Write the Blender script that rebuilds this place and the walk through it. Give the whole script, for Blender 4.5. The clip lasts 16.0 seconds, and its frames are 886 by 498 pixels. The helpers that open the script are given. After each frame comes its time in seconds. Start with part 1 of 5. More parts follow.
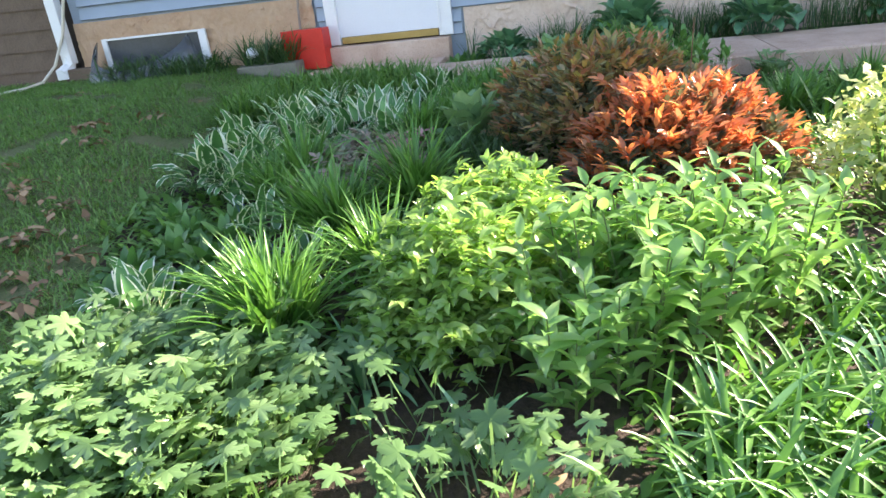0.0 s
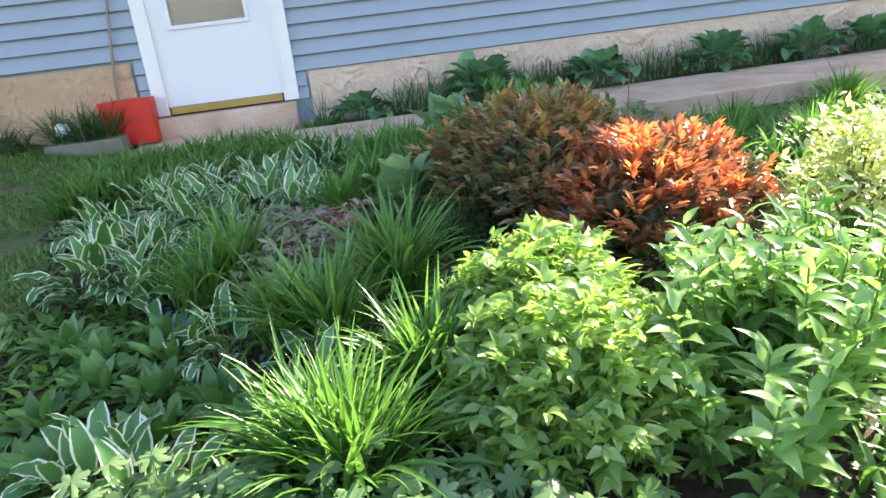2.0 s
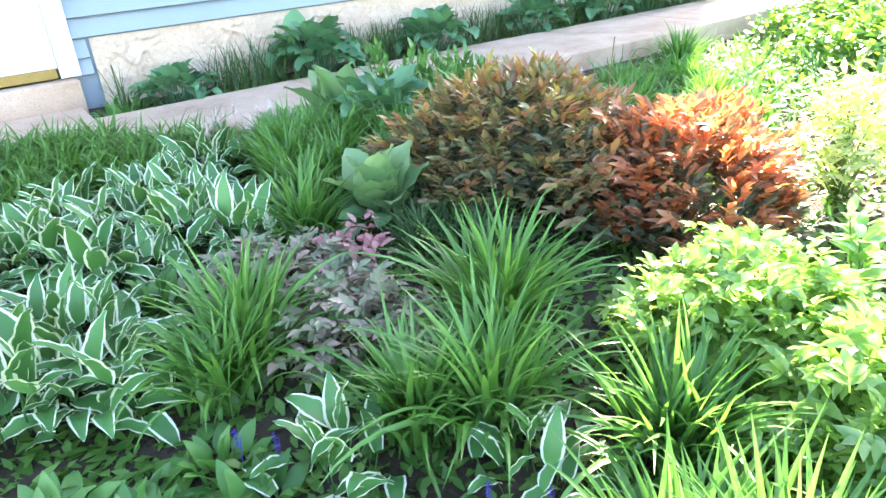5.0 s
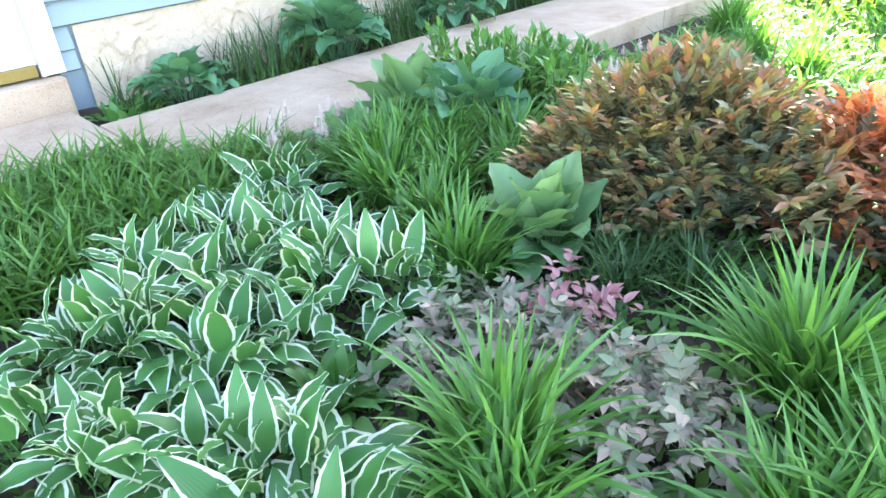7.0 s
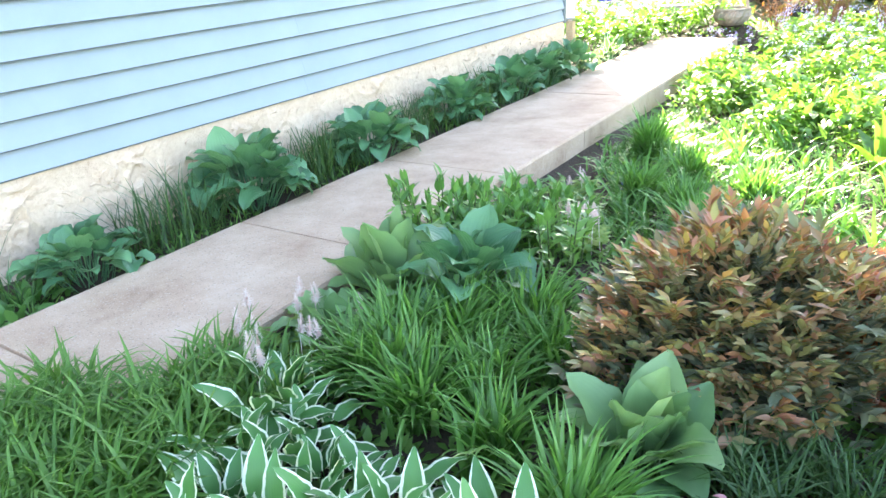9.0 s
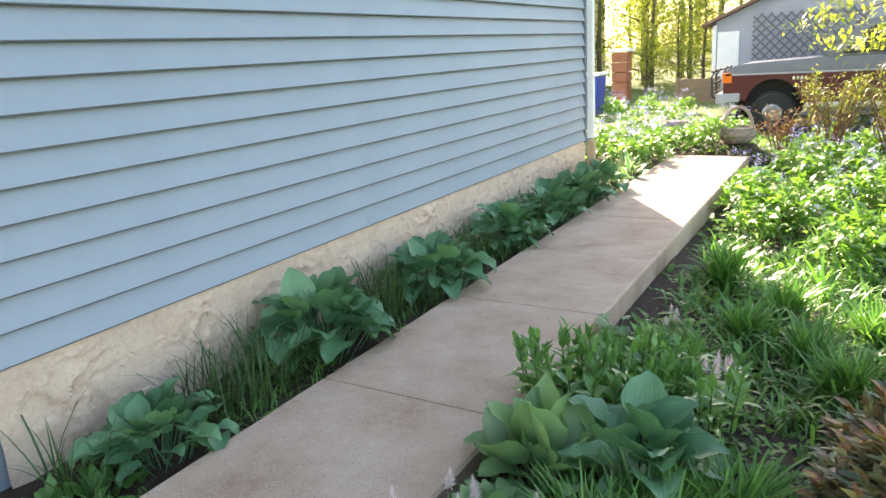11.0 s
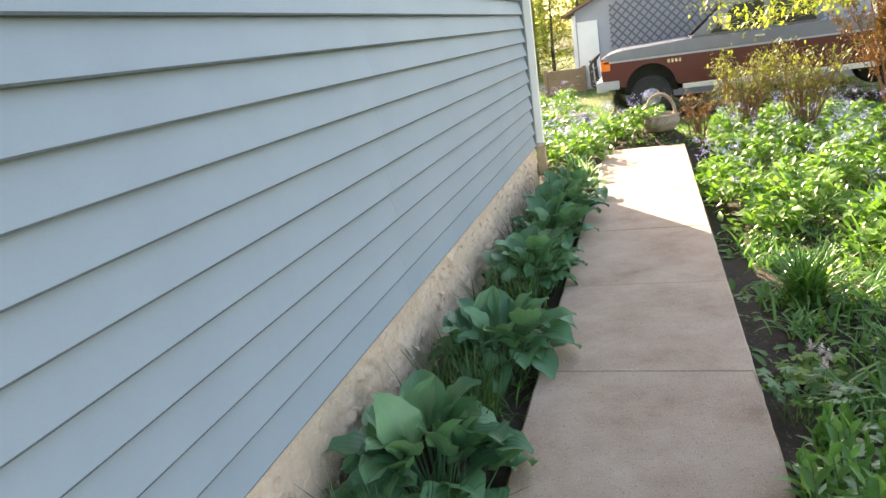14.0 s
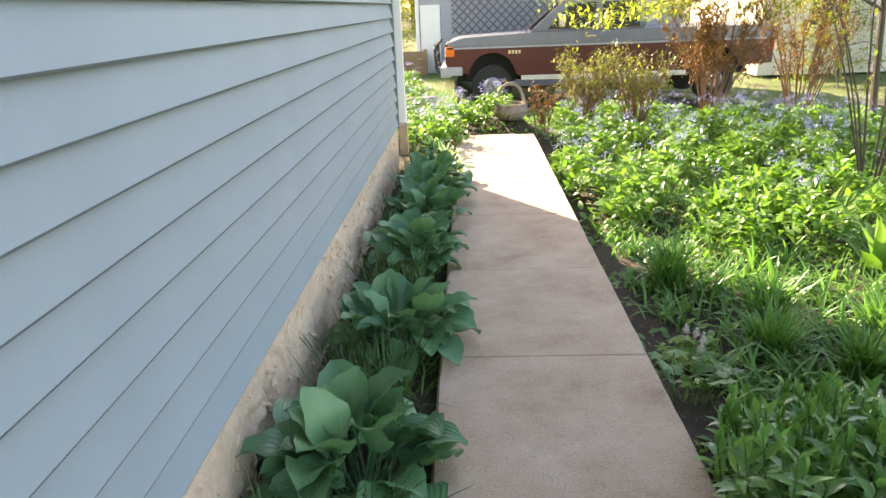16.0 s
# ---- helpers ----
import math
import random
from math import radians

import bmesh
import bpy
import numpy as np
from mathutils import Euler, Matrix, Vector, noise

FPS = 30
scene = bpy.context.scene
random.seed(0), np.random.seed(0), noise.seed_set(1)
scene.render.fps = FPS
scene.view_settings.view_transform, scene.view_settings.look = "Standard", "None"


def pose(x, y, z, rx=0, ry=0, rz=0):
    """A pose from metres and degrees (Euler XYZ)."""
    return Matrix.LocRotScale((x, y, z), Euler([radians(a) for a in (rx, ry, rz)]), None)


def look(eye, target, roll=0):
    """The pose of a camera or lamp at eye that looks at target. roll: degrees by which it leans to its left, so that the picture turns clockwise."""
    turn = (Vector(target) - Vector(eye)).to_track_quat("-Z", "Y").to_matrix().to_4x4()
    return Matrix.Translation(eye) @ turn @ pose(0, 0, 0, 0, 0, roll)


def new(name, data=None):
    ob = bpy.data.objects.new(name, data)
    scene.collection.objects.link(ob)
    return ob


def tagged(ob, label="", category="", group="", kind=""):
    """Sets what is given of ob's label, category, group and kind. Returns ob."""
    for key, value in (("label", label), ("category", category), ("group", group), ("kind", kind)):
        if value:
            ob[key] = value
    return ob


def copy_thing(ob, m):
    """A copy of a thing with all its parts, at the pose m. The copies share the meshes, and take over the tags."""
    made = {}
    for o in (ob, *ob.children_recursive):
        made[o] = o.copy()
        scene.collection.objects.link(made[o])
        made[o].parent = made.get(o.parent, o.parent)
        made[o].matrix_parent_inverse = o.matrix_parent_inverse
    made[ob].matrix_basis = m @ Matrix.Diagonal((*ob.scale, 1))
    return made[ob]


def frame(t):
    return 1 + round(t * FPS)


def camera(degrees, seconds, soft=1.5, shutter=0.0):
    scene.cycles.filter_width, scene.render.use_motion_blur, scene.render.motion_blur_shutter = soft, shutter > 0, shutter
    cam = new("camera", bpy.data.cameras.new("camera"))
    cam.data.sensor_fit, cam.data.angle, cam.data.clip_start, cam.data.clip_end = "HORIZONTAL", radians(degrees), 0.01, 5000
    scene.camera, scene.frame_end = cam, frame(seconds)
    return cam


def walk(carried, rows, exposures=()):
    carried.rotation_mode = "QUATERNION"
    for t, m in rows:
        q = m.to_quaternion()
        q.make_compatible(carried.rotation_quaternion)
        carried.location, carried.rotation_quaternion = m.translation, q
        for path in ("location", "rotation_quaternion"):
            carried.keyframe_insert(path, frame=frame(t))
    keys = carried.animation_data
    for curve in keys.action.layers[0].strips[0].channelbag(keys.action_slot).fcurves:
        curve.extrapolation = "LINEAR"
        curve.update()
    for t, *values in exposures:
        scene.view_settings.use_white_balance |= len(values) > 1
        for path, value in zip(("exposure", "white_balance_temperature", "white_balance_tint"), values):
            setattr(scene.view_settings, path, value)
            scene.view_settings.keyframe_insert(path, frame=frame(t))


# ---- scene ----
cam = camera(65.0, 16.0)
PATH = [
    (0, (5.941, 1.675, 0.756), (4.136, 1.289, -0.013), -7.0),
    (0.5, (5.868, 1.508, 0.748), (4.032, 1.178, 0.028), -8.4),
    (1, (5.773, 1.324, 0.767), (3.904, 1.240, 0.062), -7.5),
    (1.5, (5.747, 1.099, 0.798), (3.870, 1.279, 0.131), -7.2),
    (2, (5.610, 0.934, 0.773), (3.745, 1.188, 0.098), -6.7),
    (2.5, (5.460, 0.788, 0.791), (3.615, 1.018, 0.054), -6.7),
    (3, (5.341, 0.633, 0.810), (3.540, 0.974, 0.010), -6.3),
    (3.2, (5.284, 0.598, 0.813), (3.541, 1.127, -0.012), -5.2),
    (5.3, (4.553, 0.048, 0.880), (3.054, 1.048, 0.012), -4.4),
    (5.5, (4.458, 0.030, 0.882), (2.952, 1.000, -0.008), -5.1),
    (6, (4.271, -0.100, 0.888), (2.770, 0.846, -0.035), -5.7),
    (6.5, (4.095, -0.188, 0.907), (2.672, 0.833, -0.058), -5.0),
    (7, (3.823, -0.184, 0.929), (2.490, 0.944, -0.045), -5.0),
    (7.5, (3.632, -0.227, 0.987), (2.357, 0.980, 0.029), -5.1),
    (8, (3.490, -0.243, 1.049), (2.325, 1.127, 0.175), -4.4),
    (8.5, (3.261, -0.172, 1.079), (2.181, 1.297, 0.256), -4.4),
    (9, (3.066, -0.156, 1.111), (2.004, 1.344, 0.323), -4.6),
    (9.5, (2.881, -0.189, 1.215), (1.856, 1.380, 0.518), -5.2),
    (9.7, (2.817, -0.193, 1.232), (1.835, 1.424, 0.580), -4.5),
    (11.8, (2.043, -0.139, 1.306), (1.014, 1.499, 0.797), -4.6),
    (12, (1.967, -0.1, 1.32), (0.928, 1.531, 0.809), -5.3),
    (12.5, (1.697, -0.026, 1.293), (0.718, 1.645, 0.791), -6.2),
    (13, (1.464, -0.06, 1.328), (0.659, 1.685, 0.775), -11.0),
    (13.5, (1.212, 0.143, 1.32), (0.522, 1.932, 0.75), -10.7),
    (14, (1.009, 0.311, 1.362), (0.419, 2.139, 0.804), -8.4),
    (14.5, (0.774, 0.363, 1.305), (0.342, 2.202, 0.648), -7.5),
    (15, (0.633, 0.382, 1.316), (0.366, 2.227, 0.59), -6.5),
    (15.5, (0.636, 0.395, 1.347), (0.452, 2.257, 0.64), -3.3),
    (16, (0.65, 0.39, 1.357), (0.561, 2.277, 0.7), -2.2),
]
EXPOSURES = [(0, 2.43, 7050, 19), (2.0, 2.5, 7150, 19), (3.2, 3.08, 7150, 18), (5.3, 3.72, 7000, 12), (8.0, 3.8, 7300, 10), (9.7, 3.38, 7500, 12), (11.8, 2.37, 8300, 14), (16, 2.47, 8600, 16)]
walk(cam, [(t, look(e, g, r)) for t, e, g, r in PATH], EXPOSURES)

# ---- world, sun ----
world = bpy.data.worlds.new("sky")
scene.world = world
world.use_nodes = True
wn = world.node_tree
sky = wn.nodes.new("ShaderNodeTexSky")
sky.sky_type = 'NISHITA'
sky.sun_disc = False
SUN_AZ = math.atan2(-0.556, 0.831)     # the sun stands towards (-0.56, 0.83)
SUN_EL = radians(25)
sky.sun_elevation = SUN_EL
sky.sun_rotation = SUN_AZ
wn.nodes["Background"].inputs[1].default_value = 0.115
wn.links.new(sky.outputs[0], wn.nodes["Background"].inputs[0])
sun = new("sun", bpy.data.lights.new("sun", 'SUN'))
sun.data.energy, sun.data.angle, sun.data.color = 4.8, radians(0.6), (1.0, 0.93, 0.80)
sun.matrix_world = look((-0.556 * 30, 0.831 * 30, 30 * math.tan(SUN_EL)), (0, 0, 0))


# ---- materials ----
def nodes_of(name):
    m = bpy.data.materials.new(name)
    m.use_nodes = True
    t = m.node_tree
    return m, t, t.nodes, t.links, t.nodes["Principled BSDF"]


def node(t, kind, **values):
    n = t.nodes.new("ShaderNode" + kind)
    for k, v in values.items():
        n.inputs[k].default_value = v
    return n


def ramp(t, stops):
    n = t.nodes.new("ShaderNodeValToRGB")
    e = n.color_ramp.elements
    while len(e) < len(stops):
        e.new(0.5)
    for el, (p, c) in zip(e, stops):
        el.position, el.color = p, (*c, 1)
    return n


def surface(name, stops, rough=0.8, scale=6.0, fine=60.0, bump=0.3, metal=0.0, dist=0.01, spread=0.5):
    """Two scales of noise over a colour ramp, with fine relief."""
    m, t, ns, ln, b = nodes_of(name)
    co = ns.new("ShaderNodeTexCoord")
    a = node(t, "TexNoise", Scale=scale, Detail=6.0, Roughness=0.65)
    f = node(t, "TexNoise", Scale=fine, Detail=5.0, Roughness=0.7)
    ln.new(co.outputs["Object"], a.inputs["Vector"])
    ln.new(co.outputs["Object"], f.inputs["Vector"])
    mx = ns.new("ShaderNodeMix")
    mx.inputs[0].default_value = spread
    ln.new(a.outputs[0], mx.inputs[2])
    ln.new(f.outputs[0], mx.inputs[3])
    r = ramp(t, stops)
    ln.new(mx.outputs[0], r.inputs[0])
    ln.new(r.outputs[0], b.inputs["Base Color"])
    b.inputs["Roughness"].default_value = rough
    b.inputs["Metallic"].default_value = metal
    bp = node(t, "Bump", Strength=bump, Distance=dist)
    ln.new(f.outputs[0], bp.inputs["Height"])
    ln.new(bp.outputs[0], b.inputs["Normal"])
    return m


def leafy(name, stops, rough=0.45, through_light=0.35, margin=None, veins=0.0, shine=0.5, glow=(1.8, 1.7, 0.9)):
    """A leaf: colour by leaf and by plant, light let through, an optional pale margin from the leaf's own coordinates."""
    m, t, ns, ln, b = nodes_of(name)
    geo, info = ns.new("ShaderNodeNewGeometry"), ns.new("ShaderNodeObjectInfo")
    add = node(t, "Math")
    add.operation = 'ADD'
    ln.new(geo.outputs["Random Per Island"], add.inputs[0])
    ln.new(info.outputs["Random"], add.inputs[1])
    half = node(t, "Math")
    half.operation = 'FRACT'
    ln.new(add.outputs[0], half.inputs[0])
    co = ns.new("ShaderNodeTexCoord")
    nz = node(t, "TexNoise", Scale=14.0, Detail=4.0)
    ln.new(co.outputs["Object"], nz.inputs["Vector"])
    mx = ns.new("ShaderNodeMix")
    mx.inputs[0].default_value = 0.3
    ln.new(half.outputs[0], mx.inputs[2])
    ln.new(nz.outputs[0], mx.inputs[3])
    r = ramp(t, stops)
    ln.new(mx.outputs[0], r.inputs[0])
    colour = r.outputs[0]
    uv = ns.new("ShaderNodeUVMap")
    uv.uv_map = "leaf"
    sep = ns.new("ShaderNodeSeparateXYZ")
    ln.new(uv.outputs[0], sep.inputs[0])
    if margin:
        nm = node(t, "TexNoise", Scale=9.0, Detail=3.0)
        ln.new(uv.outputs[0], nm.inputs["Vector"])
        s1 = node(t, "Math")
        s1.operation = 'MULTIPLY_ADD'
        s1.inputs[1].default_value = 0.5
        ln.new(nm.outputs[0], s1.inputs[0])
        ln.new(sep.outputs[2], s1.inputs[2])
        ab = node(t, "Math")
        ab.operation = 'ABSOLUTE'
        ln.new(sep.outputs[0], ab.inputs[0])
        s2 = node(t, "Math")
        s2.operation = 'MULTIPLY_ADD'
        s2.inputs[1].default_value = 0.28
        ln.new(nm.outputs[0], s2.inputs[0])
        ln.new(ab.outputs[0], s2.inputs[2])
        edge = ns.new("ShaderNodeMapRange")
        edge.inputs[1].default_value, edge.inputs[2].default_value = 0.885, 0.915
        ln.new(s2.outputs[0], edge.inputs[0])
        m2 = ns.new("ShaderNodeMix")
        m2.data_type = 'RGBA'
        ln.new(edge.outputs[0], m2.inputs[0])
        ln.new(colour, m2.inputs[6])
        m2.inputs[7].default_value = (*margin, 1)
        colour = m2.outputs[2]
    ln.new(colour, b.inputs["Base Color"])
    b.inputs["Roughness"].default_value = rough
    b.inputs["Specular IOR Level"].default_value = shine
    if veins:
        wv = node(t, "Math")
        wv.operation = 'MULTIPLY'
        wv.inputs[1].default_value = 30.0
        ln.new(sep.outputs[0], wv.inputs[0])
        sn = node(t, "Math")
        sn.operation = 'SINE'
        ln.new(wv.outputs[0], sn.inputs[0])
        bp = node(t, "Bump", Strength=veins, Distance=0.004)
        ln.new(sn.outputs[0], bp.inputs["Height"])
        ln.new(bp.outputs[0], b.inputs["Normal"])
    tr = ns.new("ShaderNodeBsdfTranslucent")
    gl = ns.new("ShaderNodeMix")
    gl.data_type, gl.blend_type = 'RGBA', 'MULTIPLY'
    gl.inputs[0].default_value = 1.0
    ln.new(colour, gl.inputs[6])
    gl.inputs[7].default_value = (*glow, 1)
    ln.new(gl.outputs[2], tr.inputs[0])
    ms = ns.new("ShaderNodeMixShader")
    ms.inputs[0].default_value = through_light
    ln.new(b.outputs[0], ms.inputs[1])
    ln.new(tr.outputs[0], ms.inputs[2])
    ln.new(ms.outputs[0], ns["Material Output"].inputs[0])
    return m


M_SOIL = surface("soil", [(0.3, (0.026, 0.018, 0.013)), (0.52, (0.065, 0.044, 0.031)), (0.72, (0.125, 0.09, 0.065))], 0.95, 6, 60, 1.0, dist=0.02)
M_LAWN = surface("lawn_ground", [(0.36, (0.06, 0.075, 0.03)), (0.47, (0.11, 0.155, 0.045)), (0.55, (0.16, 0.17, 0.07)), (0.66, (0.28, 0.20, 0.13))], 0.95, 4, 75, 1.0, dist=0.02, spread=0.6)
M_CONC = surface("concrete", [(0.34, (0.35, 0.215, 0.145)), (0.45, (0.52, 0.355, 0.26)), (0.54, (0.60, 0.43, 0.325)), (0.66, (0.70, 0.545, 0.43))], 0.88, 3.2, 190, 0.9, dist=0.004, spread=0.42)


def speckle(m, scale, light, dark):
    """Scattered pale and dark grains of aggregate over a surface."""
    t = m.node_tree
    b = t.nodes["Principled BSDF"]
    old = b.inputs["Base Color"].links[0].from_socket
    co = t.nodes.new("ShaderNodeTexCoord")
    v = node(t, "TexVoronoi", Scale=scale)
    t.links.new(co.outputs["Object"], v.inputs["Vector"])
    sep = t.nodes.new("ShaderNodeSeparateColor")
    t.links.new(v.outputs["Color"], sep.inputs[0])
    near = node(t, "Math")
    near.operation = 'LESS_THAN'
    near.inputs[1].default_value = 0.42
    t.links.new(v.outputs["Distance"], near.inputs[0])
    for lim, op, col, amount in ((0.80, 'GREATER_THAN', light, 0.30), (0.11, 'LESS_THAN', dark, 0.34)):
        c = node(t, "Math")
        c.operation = op
        c.inputs[1].default_value = lim
        t.links.new(sep.outputs[0], c.inputs[0])
        f = node(t, "Math")
        f.operation = 'MULTIPLY'
        t.links.new(c.outputs[0], f.inputs[0])
        t.links.new(near.outputs[0], f.inputs[1])
        g = node(t, "Math")
        g.operation = 'MULTIPLY'
        g.inputs[1].default_value = amount
        t.links.new(f.outputs[0], g.inputs[0])
        mx = t.nodes.new("ShaderNodeMix")
        mx.data_type = 'RGBA'
        t.links.new(g.outputs[0], mx.inputs[0])
        t.links.new(old, mx.inputs[6])
        mx.inputs[7].default_value = (*col, 1)
        old = mx.outputs[2]
    t.links.new(old, b.inputs["Base Color"])


speckle(M_CONC, 115, (0.66, 0.60, 0.54), (0.16, 0.12, 0.10))
M_STUCCO = surface("stucco", [(0.28, (0.36, 0.22, 0.13)), (0.40, (0.66, 0.49, 0.375)), (0.6, (0.77, 0.61, 0.49))], 0.92, 7, 48, 1.0, dist=0.014)
M_TAN = surface("tan_foundation", [(0.28, (0.37, 0.215, 0.125)), (0.42, (0.49, 0.31, 0.19)), (0.6, (0.55, 0.37, 0.24))], 0.9, 2.5, 40, 0.6, dist=0.012, spread=0.35)
M_SIDING = surface("siding", [(0.3, (0.256, 0.313, 0.378)), (0.5, (0.282, 0.345, 0.413)), (0.7, (0.310, 0.373, 0.441))], 0.5, 1.4, 220, 0.10, dist=0.002, spread=0.3)
M_WHITE = surface("white_paint", [(0.3, (0.72, 0.72, 0.72)), (0.6, (0.82, 0.82, 0.81))], 0.4, 3, 120, 0.08, dist=0.002)
M_DOOR = surface("door_white", [(0.3, (0.68, 0.69, 0.72)), (0.6, (0.74, 0.75, 0.78))], 0.35, 2, 80, 0.04, dist=0.002)
M_BRASS = surface("brass_sill", [(0.3, (0.28, 0.19, 0.06)), (0.7, (0.42, 0.30, 0.11))], 0.4, 8, 90, 0.1, 0.6)
M_RED = surface("red_plastic", [(0.3, (0.55, 0.012, 0.006)), (0.7, (0.70, 0.022, 0.010))], 0.4, 5, 60, 0.05)
M_BROWN = surface("brown_shingle", [(0.3, (0.09, 0.06, 0.04)), (0.7, (0.18, 0.125, 0.085))], 0.85, 6, 60, 0.4)
M_DARK = surface("dark_interior", [(0.3, (0.02, 0.02, 0.022)), (0.7, (0.05, 0.05, 0.05))], 0.8)
M_ROOF = surface("roof_shingle", [(0.3, (0.05, 0.05, 0.05)), (0.7, (0.11, 0.105, 0.10))], 0.9, 8, 80, 0.5)
M_BARK = surface("bark", [(0.3, (0.06, 0.045, 0.033)), (0.7, (0.17, 0.13, 0.10))], 0.9, 10, 70, 0.8)
M_TWIG = surface("twig", [(0.3, (0.16, 0.075, 0.045)), (0.7, (0.33, 0.19, 0.12))], 0.8, 10, 70, 0.5)
M_STEM = surface("stem", [(0.3, (0.07, 0.12, 0.03)), (0.7, (0.13, 0.19, 0.06))], 0.6, 10, 60, 0.2)

G = lambda *c: [(0.15 + 0.7 * i / (len(c) - 1), k) for i, k in enumerate(c)]
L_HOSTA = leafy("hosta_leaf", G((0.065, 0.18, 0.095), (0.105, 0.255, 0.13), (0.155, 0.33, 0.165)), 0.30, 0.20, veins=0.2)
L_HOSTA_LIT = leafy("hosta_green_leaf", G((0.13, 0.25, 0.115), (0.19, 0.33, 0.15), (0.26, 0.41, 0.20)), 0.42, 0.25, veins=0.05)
L_VARI = leafy("variegated_leaf", G((0.055, 0.175, 0.05), (0.075, 0.225, 0.065), (0.105, 0.28, 0.085)), 0.38, 0.22, margin=(0.74, 0.78, 0.66), veins=0.12)
L_DAY = leafy("daylily_leaf", G((0.065, 0.17, 0.036), (0.105, 0.255, 0.055), (0.165, 0.345, 0.10)), 0.30, 0.32, glow=(1.55, 1.6, 0.9))
L_LIR = leafy("liriope_leaf", G((0.03, 0.08, 0.025), (0.05, 0.12, 0.035), (0.08, 0.16, 0.05)), 0.42, 0.25)
L_GRASS = leafy("grass_leaf", G((0.065, 0.165, 0.034), (0.105, 0.235, 0.05), (0.155, 0.295, 0.075)), 0.42, 0.32, glow=(1.6, 1.65, 0.9))
L_LAWN = leafy("lawn_leaf", G((0.085, 0.19, 0.040), (0.13, 0.27, 0.060), (0.19, 0.33, 0.095)), 0.45, 0.3, glow=(1.6, 1.65, 0.9))
L_ROSETTE = leafy("rosette_leaf", G((0.060, 0.165, 0.045), (0.095, 0.235, 0.062), (0.14, 0.30, 0.088)), 0.38, 0.28, glow=(1.5, 1.6, 0.9))
L_PEONY = leafy("peony_leaf", G((0.14, 0.26, 0.075), (0.23, 0.38, 0.105), (0.34, 0.48, 0.165)), 0.18, 0.46, shine=1.0, glow=(1.5, 1.6, 0.9))
L_PHLOX = leafy("phlox_leaf", G((0.125, 0.27, 0.085), (0.20, 0.37, 0.125), (0.30, 0.47, 0.18)), 0.18, 0.44, shine=1.0, glow=(1.5, 1.6, 0.95))
L_GER = leafy("geranium_leaf", G((0.085, 0.17, 0.065), (0.14, 0.26, 0.10), (0.22, 0.35, 0.16)), 0.30, 0.34, glow=(1.5, 1.6, 0.95))
L_NOLD = leafy("old_nandina_leaf", G((0.085, 0.115, 0.075), (0.14, 0.165, 0.10), (0.20, 0.20, 0.12)), 0.28, 0.2, glow=(1.2, 1.1, 0.7))
L_NAND = leafy("bronze_nandina_leaf", G((0.16, 0.20, 0.09), (0.25, 0.25, 0.10), (0.34, 0.26, 0.13), (0.34, 0.19, 0.12)), 0.28, 0.25, glow=(1.3, 1.0, 0.6))
L_NTIP = leafy("rusty_nandina_tip", G((0.28, 0.30, 0.10), (0.42, 0.34, 0.11), (0.50, 0.26, 0.12), (0.42, 0.19, 0.13)), 0.28, 0.30, glow=(1.3, 1.0, 0.6))
L_NRED = leafy("red_nandina_leaf", G((0.27, 0.19, 0.10), (0.42, 0.20, 0.115), (0.52, 0.22, 0.13)), 0.24, 0.40, glow=(1.4, 1.0, 0.7))
L_NRTIP = leafy("red_nandina_tip", G((0.52, 0.19, 0.09), (0.66, 0.27, 0.13), (0.60, 0.33, 0.12)), 0.22, 0.42, glow=(1.4, 1.0, 0.7))
L_AST = leafy("purple_leaf", G((0.15, 0.21, 0.11), (0.21, 0.24, 0.15), (0.29, 0.25, 0.19), (0.38, 0.26, 0.23)), 0.40, 0.2, glow=(1.2, 0.95, 0.8))
L_BLUE = leafy("bluebell_leaf", G((0.078, 0.178, 0.032), (0.13, 0.262, 0.048), (0.205, 0.35, 0.085)), 0.36, 0.38, glow=(1.55, 1.65, 0.9))
L_SHRUB = leafy("shrub_leaf", G((0.09, 0.15, 0.035), (0.16, 0.21, 0.05), (0.24, 0.23, 0.08)), 0.5, 0.4)
L_RUST = leafy("rusty_leaf", G((0.15, 0.075, 0.03), (0.25, 0.13, 0.045), (0.22, 0.20, 0.05)), 0.5, 0.35, glow=(1.3, 1.0, 0.5))
L_TREE = leafy("tree_leaf", G((0.13, 0.19, 0.03), (0.21, 0.28, 0.05), (0.33, 0.37, 0.09)), 0.5, 0.5)
L_DEAD = leafy("dead_leaf", G((0.16, 0.095, 0.05), (0.27, 0.17, 0.09), (0.38, 0.27, 0.16)), 0.8, 0.1)
L_PHLOXT = leafy("phlox_tip_leaf", G((0.075, 0.195, 0.05), (0.11, 0.26, 0.07), (0.16, 0.33, 0.10)), 0.3, 0.3)
L_FOAM = leafy("foamflower_leaf", G((0.12, 0.22, 0.05), (0.18, 0.30, 0.07), (0.25, 0.36, 0.10)), 0.6, 0.25, shine=0.3)
L_PALE = leafy("pale_shrub_leaf", G((0.26, 0.36, 0.14), (0.42, 0.50, 0.26), (0.62, 0.66, 0.46)), 0.35, 0.4)
P_PINK = leafy("pink_petal", G((0.80, 0.58, 0.54), (0.86, 0.74, 0.69), (0.88, 0.83, 0.79)), 0.6, 0.3, glow=(1, 0.9, 0.85))
P_BLUE = leafy("blue_petal", G((0.30, 0.32, 0.78), (0.44, 0.46, 0.85), (0.62, 0.60, 0.88)), 0.6, 0.3, glow=(1, 1, 1.1))
